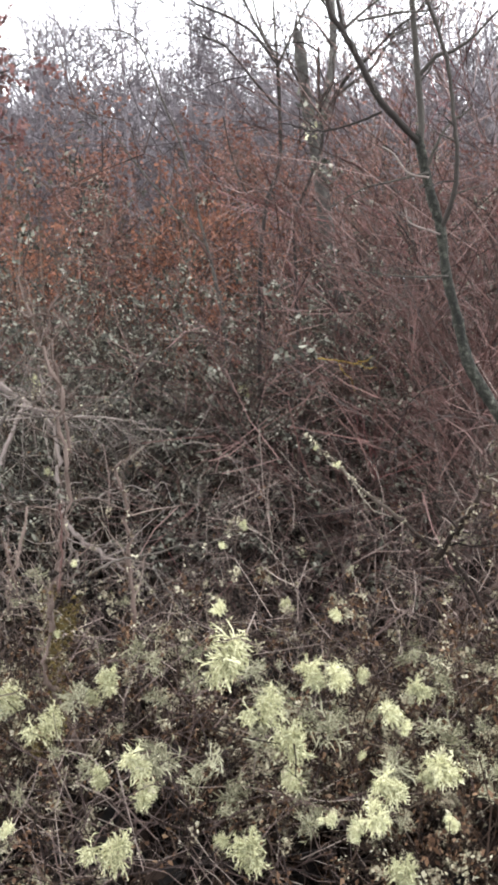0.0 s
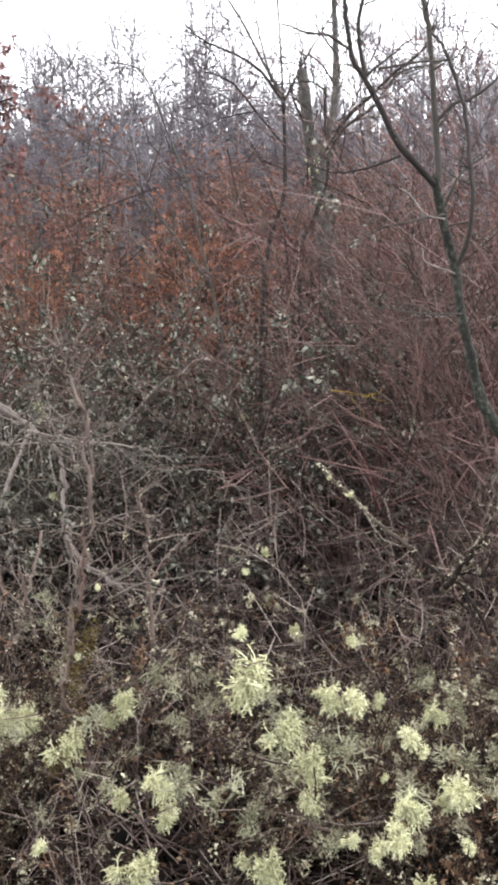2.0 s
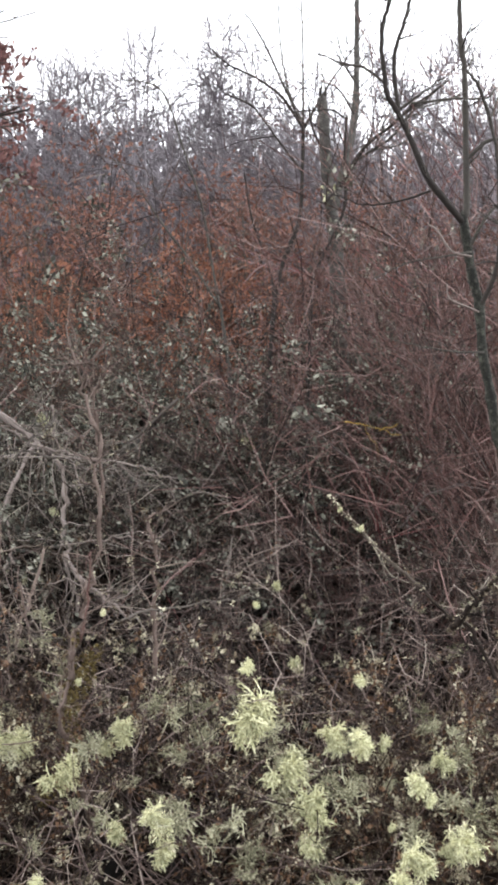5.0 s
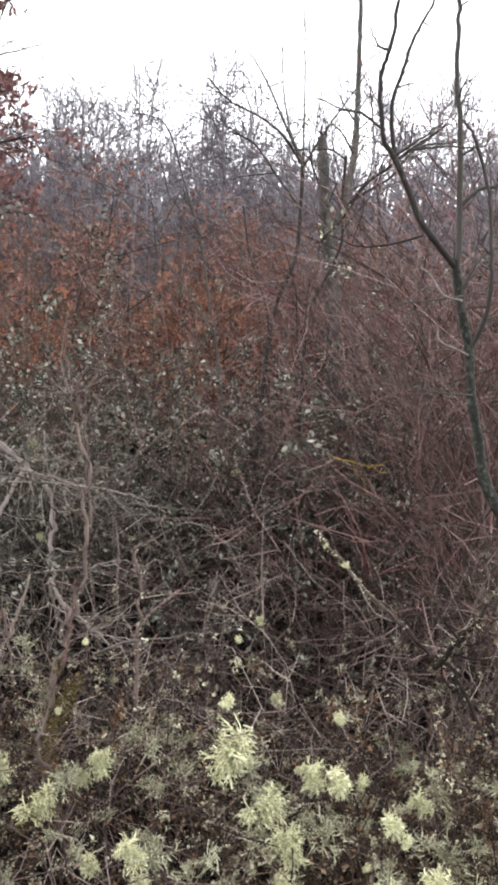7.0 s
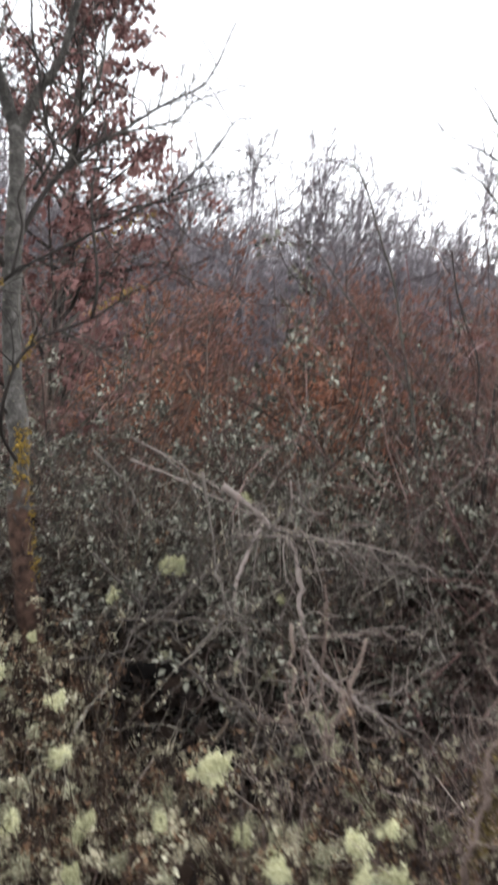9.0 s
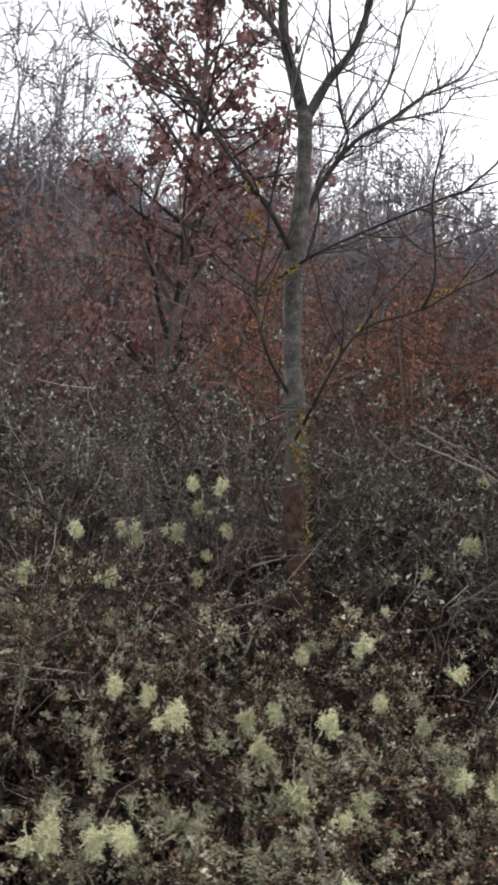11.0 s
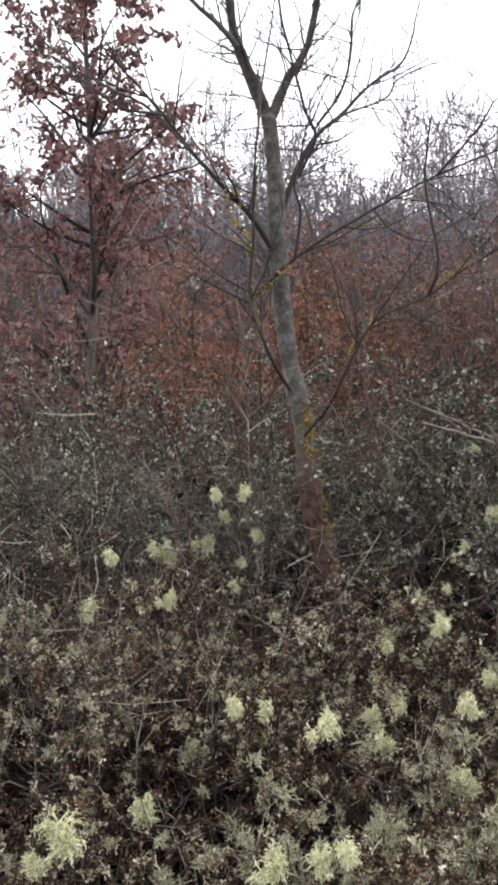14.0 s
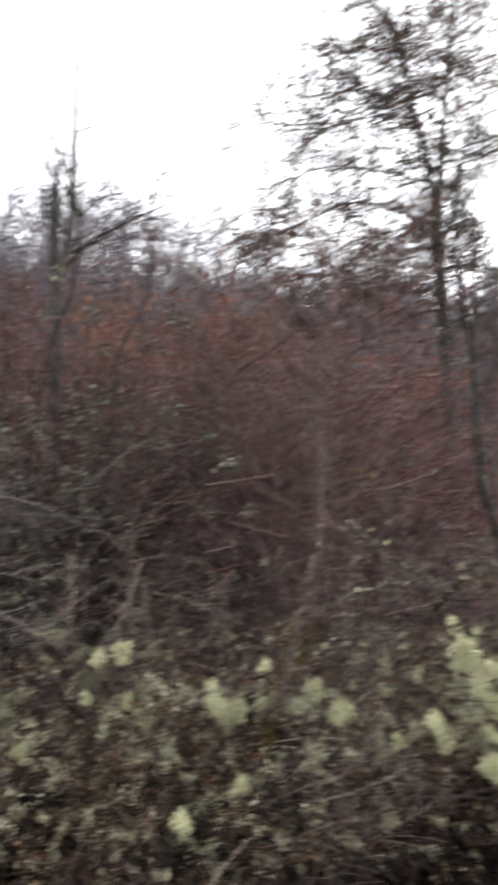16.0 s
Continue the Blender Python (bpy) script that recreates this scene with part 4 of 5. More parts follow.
stub_tree, stub_line = bare_tree(
    "stub_tree", 320, (0.1, 5.15, 0), "bare grey tree with a broken stub and pale lichen patch", "tree",
    [(0.1, 5.15, -0.05), (0.07, 5.15, 1.1), (0.025, 5.15, 1.72), (-0.011, 5.15, 2.16), (-0.034, 5.15, 2.41), (-0.066, 5.15, 2.6), (-0.097, 5.15, 2.82), (-0.121, 5.15, 3.04), (-0.133, 5.15, 3.15)], 0.05, 0.026,
    STUB_TOP + STUB_SIDE,
    M_BARK, M_DARK, (9, 0.42, 0.0045))
crumbs(_rng, spline([(-0.165, -0.05, 2.57), (-0.175, -0.05, 2.63)], 9), 0.036, 14, 0.020, M_LICHEN, stub_tree, "pale green lichen patch")
bare_tree("bare_sapling", 330, (-0.33, 4.5, 0), "dark leafless sapling with fanned upright branches", "sapling",
          [(-0.33, 4.5, -0.05), (-0.33, 4.5, 1.2), (-0.31, 4.5, 1.82), (-0.274, 4.5, 2.13), (-0.235, 4.5, 2.25), (-0.193, 4.5, 2.38), (-0.187, 4.5, 2.63), (-0.19, 4.5, 2.83)], 0.011, 0.009,
          [([(-0.19, 4.5, 2.82), (-0.206, 4.5, 3.21), (-0.228, 4.5, 3.53), (-0.24, 4.5, 3.9)], 0.0065, 0.002),
           ([(-0.19, 4.5, 2.82), (-0.275, 4.5, 2.98), (-0.402, 4.5, 3.23), (-0.494, 4.5, 3.36)], 0.0085, 0.003),
           ([(-0.19, 4.5, 2.81), (-0.301, 4.5, 2.96), (-0.432, 4.5, 3.05), (-0.577, 4.5, 3.12), (-0.682, 4.5, 3.22)], 0.0085, 0.003),
           ([(-0.187, 4.5, 2.6), (-0.316, 4.5, 2.76), (-0.437, 4.5, 2.91), (-0.567, 4.5, 2.97)], 0.0075, 0.003),
           ([(-0.186, 4.5, 2.81), (-0.082, 4.5, 3), (0.005, 4.5, 3.13), (0.116, 4.5, 3.31)], 0.0075, 0.003),
           ([(-0.19, 4.5, 2.83), (-0.27, 4.52, 3), (-0.321, 4.52, 3.26), (-0.329, 4.52, 3.5)], 0.007, 0.0025)],
          M_DARK, None, (8, 0.30, 0.003), "leafless saplings")
bare_tree("bare_sapling", 331, (-0.56, 5.42, 0), "dark leafless sapling forking low into two stems", "sapling",
          [(-0.56, 5.42, -0.05), (-0.58, 5.4, 0.8), (-0.619, 5.4, 1.48), (-0.665, 5.4, 1.81), (-0.7, 5.4, 2.02)], 0.013, 0.0105,
          [([(-0.7, 5.4, 2.0), (-0.754, 5.4, 2.25), (-0.805, 5.4, 2.51), (-0.849, 5.4, 2.68), (-0.931, 5.4, 2.89), (-1.05, 5.4, 3.22), (-1.15, 5.4, 3.31), (-1.3, 5.4, 3.33)], 0.0105, 0.003),
           ([(-0.7, 5.4, 2.01), (-0.893, 5.4, 2.29), (-1.04, 5.4, 2.47), (-1.15, 5.4, 2.62), (-1.25, 5.4, 2.76), (-1.36, 5.4, 2.86)], 0.0095, 0.003)],
          M_DARK, None, (8, 0.3, 0.0032), "leafless saplings")
bare_tree("bare_sapling", 332, (-0.12, 4.0, 0), "crooked dark leafless sapling bent at the top", "sapling",
          [(-0.12, 4.0, -0.05), (-0.1, 4.0, 0.9), (-0.099, 4, 1.85), (-0.1, 4, 2.02), (-0.025, 4, 2.2), (0.03, 4, 2.35), (0.022, 4, 2.55), (0.025, 4, 2.72)], 0.0085, 0.006,
          [([(0.024, 4, 2.71), (-0.03, 4, 2.745), (-0.078, 4, 2.75), (-0.22, 4, 2.74)], 0.005, 0.002)],
          M_DARK, None, (4, 0.12, 0.002), "leafless saplings")
bare_tree("bare_sapling", 333, (-0.36, 5.0, 0), "thin dark leafless sapling in front of the wood", "sapling",
          [(-0.36, 5.0, -0.05), (-0.35, 5.0, 1.1), (-0.356, 5, 1.87), (-0.357, 5, 2.12), (-0.433, 5, 2.33), (-0.49, 5, 2.49), (-0.53, 5, 2.7)], 0.009, 0.004,
          [], M_DARK, None, (0, 0, 0), "leafless saplings")


# spreading tree with fine twigs, east of the thicket
EAST_STEMS = [
    ([(4.98, 7.4, 4.67), (4.71, 7.35, 5.31), (4.41, 7.3, 5.8), (4.08, 7.2, 6.34), (3.72, 7.1, 6.56), (3.35, 7.1, 6.76), (2.85, 7.0, 7.04)], 0.050, 0.016),
    ([(5.0, 7.4, 4.64), (5.0, 7.45, 5.33), (5.03, 7.5, 6.14), (5.04, 7.5, 6.95), (5.02, 7.5, 7.76), (5.0, 7.5, 8.43)], 0.046, 0.012),
    ([(5.07, 7.4, 4.43), (5.31, 7.5, 5.08), (5.53, 7.6, 6.03), (5.68, 7.7, 6.83), (5.82, 7.8, 7.8)], 0.036, 0.012),
]
EAST_LOW = [
    ([(5.13, 7.4, 4.24), (5.66, 7.3, 4.36), (6.26, 7.2, 4.15), (6.88, 7.2, 3.99)], 0.022, 0.007),
    ([(5.24, 7.4, 3.61), (5.72, 7.4, 3.77), (6.28, 7.4, 3.46), (6.85, 7.4, 3.28)], 0.022, 0.007),
    ([(5.08, 7.4, 4.04), (4.58, 7.3, 3.83), (4.02, 7.2, 3.76), (3.5, 7.1, 3.7), (3.06, 7.1, 3.78)], 0.020, 0.005),
    ([(4.99, 7.4, 4.54), (4.48, 7.5, 4.77), (3.84, 7.6, 4.72), (3.28, 7.6, 4.37), (2.82, 7.6, 4.13), (2.56, 7.6, 4.04)], 0.020, 0.004),
    ([(4.41, 7.3, 5.77), (3.9, 7.3, 5.64), (3.32, 7.3, 5.35), (2.5, 7.3, 5.13)], 0.014, 0.004),
]
EAST_HIGH = [
    ([(4.08, 7.2, 6.36), (3.68, 7.2, 6.23), (3.14, 7.2, 6.02)], 0.012, 0.004),
    ([(4.82, 7.37, 5.15), (4.27, 7.6, 5.19), (3.64, 7.8, 5.13), (3.09, 7.9, 4.79)], 0.016, 0.004),
    ([(5.04, 7.4, 4.29), (4.53, 7.1, 4.3), (3.9, 6.9, 4.21), (3.33, 6.8, 3.96)], 0.016, 0.004),
    ([(5.22, 7.4, 3.8), (4.61, 7.5, 3.56), (3.99, 7.6, 3.31), (3.26, 7.6, 3.3)], 0.018, 0.004),
    ([(4.36, 7.3, 5.82), (3.95, 7.3, 5.88), (3.5, 7.3, 5.76), (3.14, 7.3, 5.66)], 0.010, 0.004),
    ([(5.03, 7.47, 5.68), (5.52, 7.4, 5.68), (5.97, 7.3, 5.95), (6.55, 7.2, 6.2)], 0.014, 0.005),
    ([(5.04, 7.5, 6.15), (4.63, 7.5, 6.47), (4.42, 7.5, 6.85), (4.25, 7.5, 7.31)], 0.014, 0.005),
]


def build_leafy_tree():
    rng = np.random.RandomState(340)
    at = np.array((5.75, 7.4, 0.0))
    top = thing("fine_leaved_tree", at, "spreading bare tree with layered fine twigs and a few withered leaves", "tree")
    mesh, P, R = limb(rng, np.array([(5.75, 7.4, -0.1), (5.68, 7.4, 0.9), (5.42, 7.4, 2.53), (5.24, 7.4, 3.42), (5.07, 7.4, 4.16), (4.97, 7.4, 4.7)]) - at, 0.105, 0.066, 10)
    link_mesh("trunk", *mesh, M_BARK, top)
    twigs, ends = [], []
    for points, a, b in EAST_STEMS + EAST_LOW + EAST_HIGH:
        mesh, P, R = limb(rng, np.array(points) - at, a, b, 6, wobble=0.02)
        link_mesh("branch", *mesh, M_BARK, top)
        n = int(34 * np.linalg.norm(np.diff(P[0], axis=0), axis=1).sum())
        root, way, rad = offshoots(rng, P, R, n, 55, 0.12, 1.0)
        Q = grow(rng, root, way * [1, 1, 0.55], rng.uniform(0.2, 0.78, n), 5, 0.17, -0.01)
        S = taper(np.clip(rad * 0.4, 0.004, 0.007), np.full(n, 0.0035), 5)
        root, way, rad = offshoots(rng, Q, S, 9, 45, 0.15, 1.0)
        T = grow(rng, root, way, rng.uniform(0.1, 0.36, len(root)), 3, 0.2, 0.0)
        twigs += [tubes(Q, S, 3), straps(rng, T, taper(np.full(len(root), 0.0046), np.full(len(root), 0.0034), 3))]
        ends.append(T)
    tagged(link_mesh("twig_mass", *joined(twigs), M_HAZEL, top), kind="stuff")
    tagged(link_mesh("foliage", *leaves(rng, along(rng, np.concatenate(ends), 12000, jitter=0.02), 0.042, wide=0.75), M_SMALL, top), kind="stuff")
    top.location.x += 0.15


build_leafy_tree()


# ---------------------------------------------------------------- fallen and leaning branches
def loose_branch(seed, points, r0, r1, label, mat, twigs=(9, 0.22, 0.003), fleck=0, group="dead branches in the thicket", name="dead_branch", lift=0.0, wig=0.26):
    rng = np.random.RandomState(seed)
    at = np.array(points[0], float)
    top = thing(name, at, label, "branch", group)
    mesh, P, R = limb(rng, np.array(points) - at, r0 * 0.5, r1 * 0.4, 6, wobble=0.012 if r0 > 0.0075 else 0.004, knots=0.2)
    link_mesh("stem", *mesh, mat, top)
    if twigs[0]:
        tagged(link_mesh("twig_mass", *side_twigs(rng, [(P, R)], *twigs, wig=wig, lift=lift, angle=48), mat, top), kind="stuff")
    if mat is M_STEM:
        drops(rng, P - np.array([0, 0, 0.002]), 14, top)
    if fleck:
        crumbs(rng, P[0], r0 * 0.7, fleck, 0.0075, M_FLECK, top, "grey-white lichen crust")
    return top


GREY_DEAD = "pale grey dead branch lying on the thorn bushes"
loose_branch(400, [(-1.31, 3.5, 1.43), (-1.15, 3.5, 1.32), (-1.03, 3.45, 1.22), (-0.981, 3.35, 1.07), (-0.943, 3.25, 0.93), (-0.876, 3.2, 0.754)], 0.025, 0.018, GREY_DEAD, M_HEAP, (16, 0.3, 0.0028), 40, wig=0.2)
loose_branch(401, [(-1.15, 3.5, 1.32), (-1.19, 3.4, 1.18), (-1.19, 3.3, 1.06), (-1.14, 3.25, 0.953), (-1.14, 3.2, 0.843)], 0.017, 0.011, GREY_DEAD, M_HEAP, (14, 0.28, 0.0026), 40, wig=0.2)
loose_branch(402, [(-0.943, 3.25, 0.93), (-0.855, 3.15, 0.854), (-0.739, 3.1, 0.807), (-0.634, 3, 0.748)], 0.019, 0.011, GREY_DEAD, M_HEAP, (16, 0.3, 0.0026), 40, wig=0.2)
loose_branch(403, [(-1.16, 3.4, 1.32), (-1, 3.4, 1.29), (-0.839, 3.4, 1.25), (-0.623, 3.4, 1.21)], 0.01, 0.005, GREY_DEAD, M_HEAP, (16, 0.3, 0.0024), 40, wig=0.2)
loose_branch(404, [(-1.05, 3.4, 1.47), (-1.04, 3.4, 1.36), (-0.997, 3.4, 1.26)], 0.009, 0.005, GREY_DEAD, M_HEAP, (8, 0.2, 0.0024), 40, wig=0.2)
loose_branch(405, [(-1.67, 3.5, 1.5), (-1.47, 3.5, 1.44), (-1.26, 3.5, 1.36), (-1.15, 3.5, 1.32)], 0.01, 0.008, GREY_DEAD, M_HEAP, (14, 0.3, 0.0024), 40, wig=0.2)
loose_branch(406, [(-1.71, 3.6, 1.59), (-1.47, 3.6, 1.48), (-1.28, 3.6, 1.39), (-1.14, 3.6, 1.33)], 0.009, 0.006, GREY_DEAD, M_HEAP, (12, 0.3, 0.0022), 40, wig=0.2)
loose_branch(407, [(-0.981, 3.2, 0.958), (-0.816, 3.2, 0.989), (-0.7, 3.2, 1), (-0.525, 3.2, 1.02)], 0.009, 0.005, GREY_DEAD, M_HEAP, (12, 0.24, 0.0022), 40, wig=0.2)
loose_branch(408, [(-0.86, 3.1, 0.856), (-0.868, 3.1, 0.783), (-0.872, 3.1, 0.711)], 0.009, 0.005, GREY_DEAD, M_HEAP, (6, 0.16, 0.002), 40, wig=0.2)
loose_branch(409, [(-1.2, 3.3, 1.27), (-0.929, 3.3, 1.28), (-0.717, 3.3, 1.27), (-0.595, 3.3, 1.23), (-0.445, 3.3, 1.17), (-0.293, 3.3, 1.11)], 0.009, 0.004, GREY_DEAD, M_HEAP, (16, 0.3, 0.0022), 40, wig=0.2)
loose_branch(410, [(-0.897, 3.1, 0.872), (-0.759, 3.1, 0.811), (-0.597, 3.1, 0.75), (-0.431, 3.1, 0.687)], 0.008, 0.004, GREY_DEAD, M_HEAP, (14, 0.26, 0.0022), 40, wig=0.2)
loose_branch(411, [(-1.2, 3, 1.28), (-1.23, 3, 1.23), (-1.27, 3, 1.14), (-1.32, 3, 1.01), (-1.39, 3, 0.931), (-1.45, 3, 0.861)], 0.01, 0.006, GREY_DEAD, M_GREY, (10, 0.10, 0.0016), 40, wig=0.2)
loose_branch(412, [(-1.32, 3, 1), (-1.24, 3, 0.999), (-1.17, 3, 0.996), (-1.11, 3, 1.01)], 0.006, 0.003, GREY_DEAD, M_GREY, (12, 0.09, 0.0016), 40, wig=0.2)
loose_branch(413, [(-1.1, 2.6, 0.925), (-1.06, 2.6, 0.897), (-0.999, 2.6, 0.868), (-0.939, 2.6, 0.831), (-0.888, 2.6, 0.802)], 0.014, 0.009, GREY_DEAD, M_GREY, (12, 0.12, 0.0016), 40, wig=0.2)
loose_branch(414, [(-1.07, 2.5, 0.967), (-0.992, 2.5, 1), (-0.916, 2.5, 1.05)], 0.006, 0.003, GREY_DEAD, M_GREY, (12, 0.10, 0.0016), 40, wig=0.2)
loose_branch(415, [(-1.22, 2.5, 0.866), (-1.17, 2.5, 0.926), (-1.12, 2.5, 0.973)], 0.006, 0.003, GREY_DEAD, M_GREY, (12, 0.10, 0.0016), 40, wig=0.2)
loose_branch(416, [(-1.43, 3.4, 1.48), (-1.38, 3.4, 1.38), (-1.35, 3.4, 1.3)], 0.01, 0.006, GREY_DEAD, M_GREY, (16, 0.12, 0.0016), 40, wig=0.2)
loose_branch(417, [(-1.14, 3.2, 1.31), (-1.03, 3.2, 1.3), (-0.883, 3.2, 1.26), (-0.737, 3.2, 1.19), (-0.656, 3.2, 1.05)], 0.01, 0.006, GREY_DEAD, M_GREY, (28, 0.16, 0.0016), 40, wig=0.2)
loose_branch(418, [(-1.85, 3.6, 1.52), (-1.73, 3.6, 1.43), (-1.61, 3.6, 1.29), (-1.41, 3.6, 1.23), (-1.25, 3.6, 1.27)], 0.01, 0.006, GREY_DEAD, M_GREY, (28, 0.19, 0.0016), 40, wig=0.2)
loose_branch(419, [(-1.27, 3, 1.47), (-1.23, 3, 1.31), (-1.2, 3, 1.16), (-1.17, 3, 1.06)], 0.012, 0.009, GREY_DEAD, M_GREY, (20, 0.15, 0.0016), 40, wig=0.2)
loose_branch(420, [(-1.49, 3.1, 0.94), (-1.35, 3.1, 1.05), (-1.23, 3.1, 1.17), (-1.1, 3.1, 1.28), (-0.965, 3.1, 1.4), (-0.915, 3.1, 1.47)], 0.011, 0.006, GREY_DEAD, M_GREY, (24, 0.16, 0.0016), 40, wig=0.2)
loose_branch(421, [(-1.21, 2.8, 0.944), (-1.14, 2.8, 1.04), (-1.09, 2.8, 1.08), (-1.03, 2.8, 1.11)], 0.01, 0.006, GREY_DEAD, M_GREY, (20, 0.12, 0.0016), 40, wig=0.2)
loose_branch(422, [(-1.14, 2.5, 0.976), (-1.05, 2.5, 0.907), (-0.959, 2.5, 0.879), (-0.87, 2.5, 0.769)], 0.01, 0.006, GREY_DEAD, M_GREY, (20, 0.12, 0.0016), 40, wig=0.2)
loose_branch(423, [(-1.47, 2.9, 1.01), (-1.24, 2.9, 1.03), (-1.06, 2.9, 1.05), (-0.87, 2.9, 1.05)], 0.008, 0.005, GREY_DEAD, M_GREY, (24, 0.15, 0.0016), 40, wig=0.2)
loose_branch(424, [(-1.64, 3.1, 1.18), (-1.53, 3.1, 1.09), (-1.41, 3.1, 0.99), (-1.27, 3.1, 0.889), (-1.15, 3.1, 0.767)], 0.01, 0.006, GREY_DEAD, M_GREY, (20, 0.15, 0.0016), 40, wig=0.2)
loose_branch(425, [(-1.74, 3.1, 0.818), (-1.54, 3.1, 0.868), (-1.39, 3.1, 0.993), (-1.22, 3.1, 1.18), (-1.07, 3.1, 1.31), (-0.951, 3.1, 1.46)], 0.01, 0.005, GREY_DEAD, M_GREY, (24, 0.16, 0.0016), 40, wig=0.2)
loose_branch(426, [(-0.467, 2.9, 1.52), (-0.59, 2.9, 1.4), (-0.661, 2.9, 1.34), (-0.718, 2.9, 1.34)], 0.01, 0.006, GREY_DEAD, M_GREY, (20, 0.15, 0.0016), 40, wig=0.2)
LICHENED = "leaning branch thickly crusted with grey lichen"
loose_branch(427, [(0.042, 2.24, 1.31), (0.079, 2.22, 1.27), (0.116, 2.2, 1.24), (0.188, 2.17, 1.17), (0.27, 2.15, 1.11), (0.337, 2.12, 1.05), (0.381, 2.1, 1.03), (0.447, 2.1, 0.907)], 0.0065, 0.013, LICHENED, M_TWIG, (14, 0.16, 0.0025), 130, "lichened branches", "leaning_branch")
loose_branch(428, [(0.338, 2.12, 1.03), (0.369, 2.09, 1.08), (0.4, 2.06, 1.13), (0.43, 2.04, 1.19), (0.466, 2, 1.26)], 0.016, 0.009, LICHENED, M_TWIG, (12, 0.16, 0.0025), 130, "lichened branches", "leaning_branch")
loose_branch(429, [(-0.375, 1.76, 1.09), (-0.313, 1.76, 1.12), (-0.268, 1.76, 1.13), (-0.178, 1.76, 1.15), (-0.112, 1.76, 1.16), (-0.058, 1.76, 1.2)], 0.006, 0.002, "thin bare branch bowed across the bushes", M_GREY, (6, 0.12, 0.0015), 30, "lichened branches", "leaning_branch")
loose_branch(430, [(-0.899, 1.75, 0.434), (-0.841, 1.75, 0.496), (-0.785, 1.75, 0.562), (-0.709, 1.75, 0.662), (-0.617, 1.75, 0.757)], 0.0065, 0.0035, "thin bare branch slanting out of the low bushes", M_GREY, (5, 0.12, 0.0015), 10, "lichened branches", "leaning_branch")
loose_branch(431, [(-2.02, 1.7, 0.748), (-1.98, 1.7, 0.719), (-1.92, 1.7, 0.673)], 0.008, 0.005, "dark wet branch lying among the low bushes", M_DARK, (4, 0.1, 0.0015), 10, "dark branches", "fallen_branch")
loose_branch(432, [(-1.76, 1.6, 0.747), (-1.73, 1.6, 0.686), (-1.69, 1.6, 0.596), (-1.64, 1.6, 0.549)], 0.006, 0.009, "dark wet branch lying among the low bushes", M_GREY, (4, 0.1, 0.0015), 30, "dark branches", "fallen_branch")
loose_branch(433, [(-2.07, 1.9, 0.708), (-2, 1.9, 0.668), (-1.94, 1.9, 0.634)], 0.006, 0.004, "dark wet branch lying among the low bushes", M_DARK, (4, 0.1, 0.0015), 0, "dark branches", "fallen_branch")
# upright stems in the thicket
STEM = "upright brown stem of a leafless shrub"
mossy_stem = loose_branch(434, [(-0.42, 2.15, -0.05), (-0.46, 2.06, 0.4), (-0.486, 1.9, 0.738), (-0.488, 1.8, 0.869), (-0.474, 1.8, 0.964), (-0.46, 1.8, 1.04), (-0.439, 1.8, 1.13), (-0.418, 1.8, 1.24), (-0.415, 1.8, 1.38), (-0.423, 1.8, 1.48), (-0.453, 1.8, 1.56), (-0.473, 1.8, 1.63)], 0.015, 0.007, STEM, M_STEM, (46, 0.11, 0.0015), 60, "upright shrub stems", "shrub_stem", lift=0.03)
for start, stop in (((-0.486, 1.88, 0.72), (-0.466, 1.8, 1.05)), ((-0.47, 1.8, 0.90), (-0.41, 1.79, 1.03)), ((-0.486, 1.86, 0.74), (-0.53, 1.8, 0.70))):
    crumbs(_rng, spline(np.array([start, stop]) - np.array((-0.42, 2.15, -0.05)), 14), 0.017, 130, 0.010, M_OLIVE, mossy_stem, "olive-brown moss crust", "moss")
loose_branch(435, [(-0.412, 1.82, 1.33), (-0.42, 1.82, 1.42), (-0.436, 1.82, 1.54), (-0.429, 1.82, 1.62), (-0.393, 1.82, 1.7), (-0.387, 1.82, 1.79)], 0.008, 0.002, STEM, M_STEM, (40, 0.10, 0.0014), 0, "upright shrub stems", "shrub_stem", lift=0.03)
loose_branch(436, [(-0.291, 1.8, 0.982), (-0.293, 1.8, 1.11), (-0.294, 1.8, 1.23), (-0.306, 1.8, 1.32)], 0.011, 0.006, STEM, M_STEM, (40, 0.11, 0.0015), 50, "upright shrub stems", "shrub_stem", lift=0.03)
loose_branch(437, [(-0.442, 1.78, 1.05), (-0.429, 1.78, 1.13), (-0.426, 1.78, 1.23), (-0.439, 1.78, 1.19)], 0.006, 0.002, "thin red shoot in the thicket", M_RED, (6, 0.05, 0.001), 0, "upright shrub stems", "shrub_stem", lift=0.03)
loose_branch(438, [(-0.727, 2.2, 1.06), (-0.71, 2.2, 0.975), (-0.691, 2.2, 0.87)], 0.007, 0.005, STEM, M_STEM, (34, 0.10, 0.0014), 20, "upright shrub stems", "shrub_stem", lift=0.03)
loose_branch(439, [(-0.699, 2.3, 1.13), (-0.729, 2.3, 1.01), (-0.76, 2.3, 0.908), (-0.779, 2.3, 0.817)], 0.009, 0.006, STEM, M_STEM, (34, 0.10, 0.0014), 20, "upright shrub stems", "shrub_stem", lift=0.03)
loose_branch(440, [(-0.79, 2.2, 1.25), (-0.779, 2.2, 1.18), (-0.783, 2.2, 1.06), (-0.765, 2.2, 0.956), (-0.743, 2.2, 0.805)], 0.006, 0.004, STEM, M_STEM, (34, 0.10, 0.0014), 20, "upright shrub stems", "shrub_stem", lift=0.03)
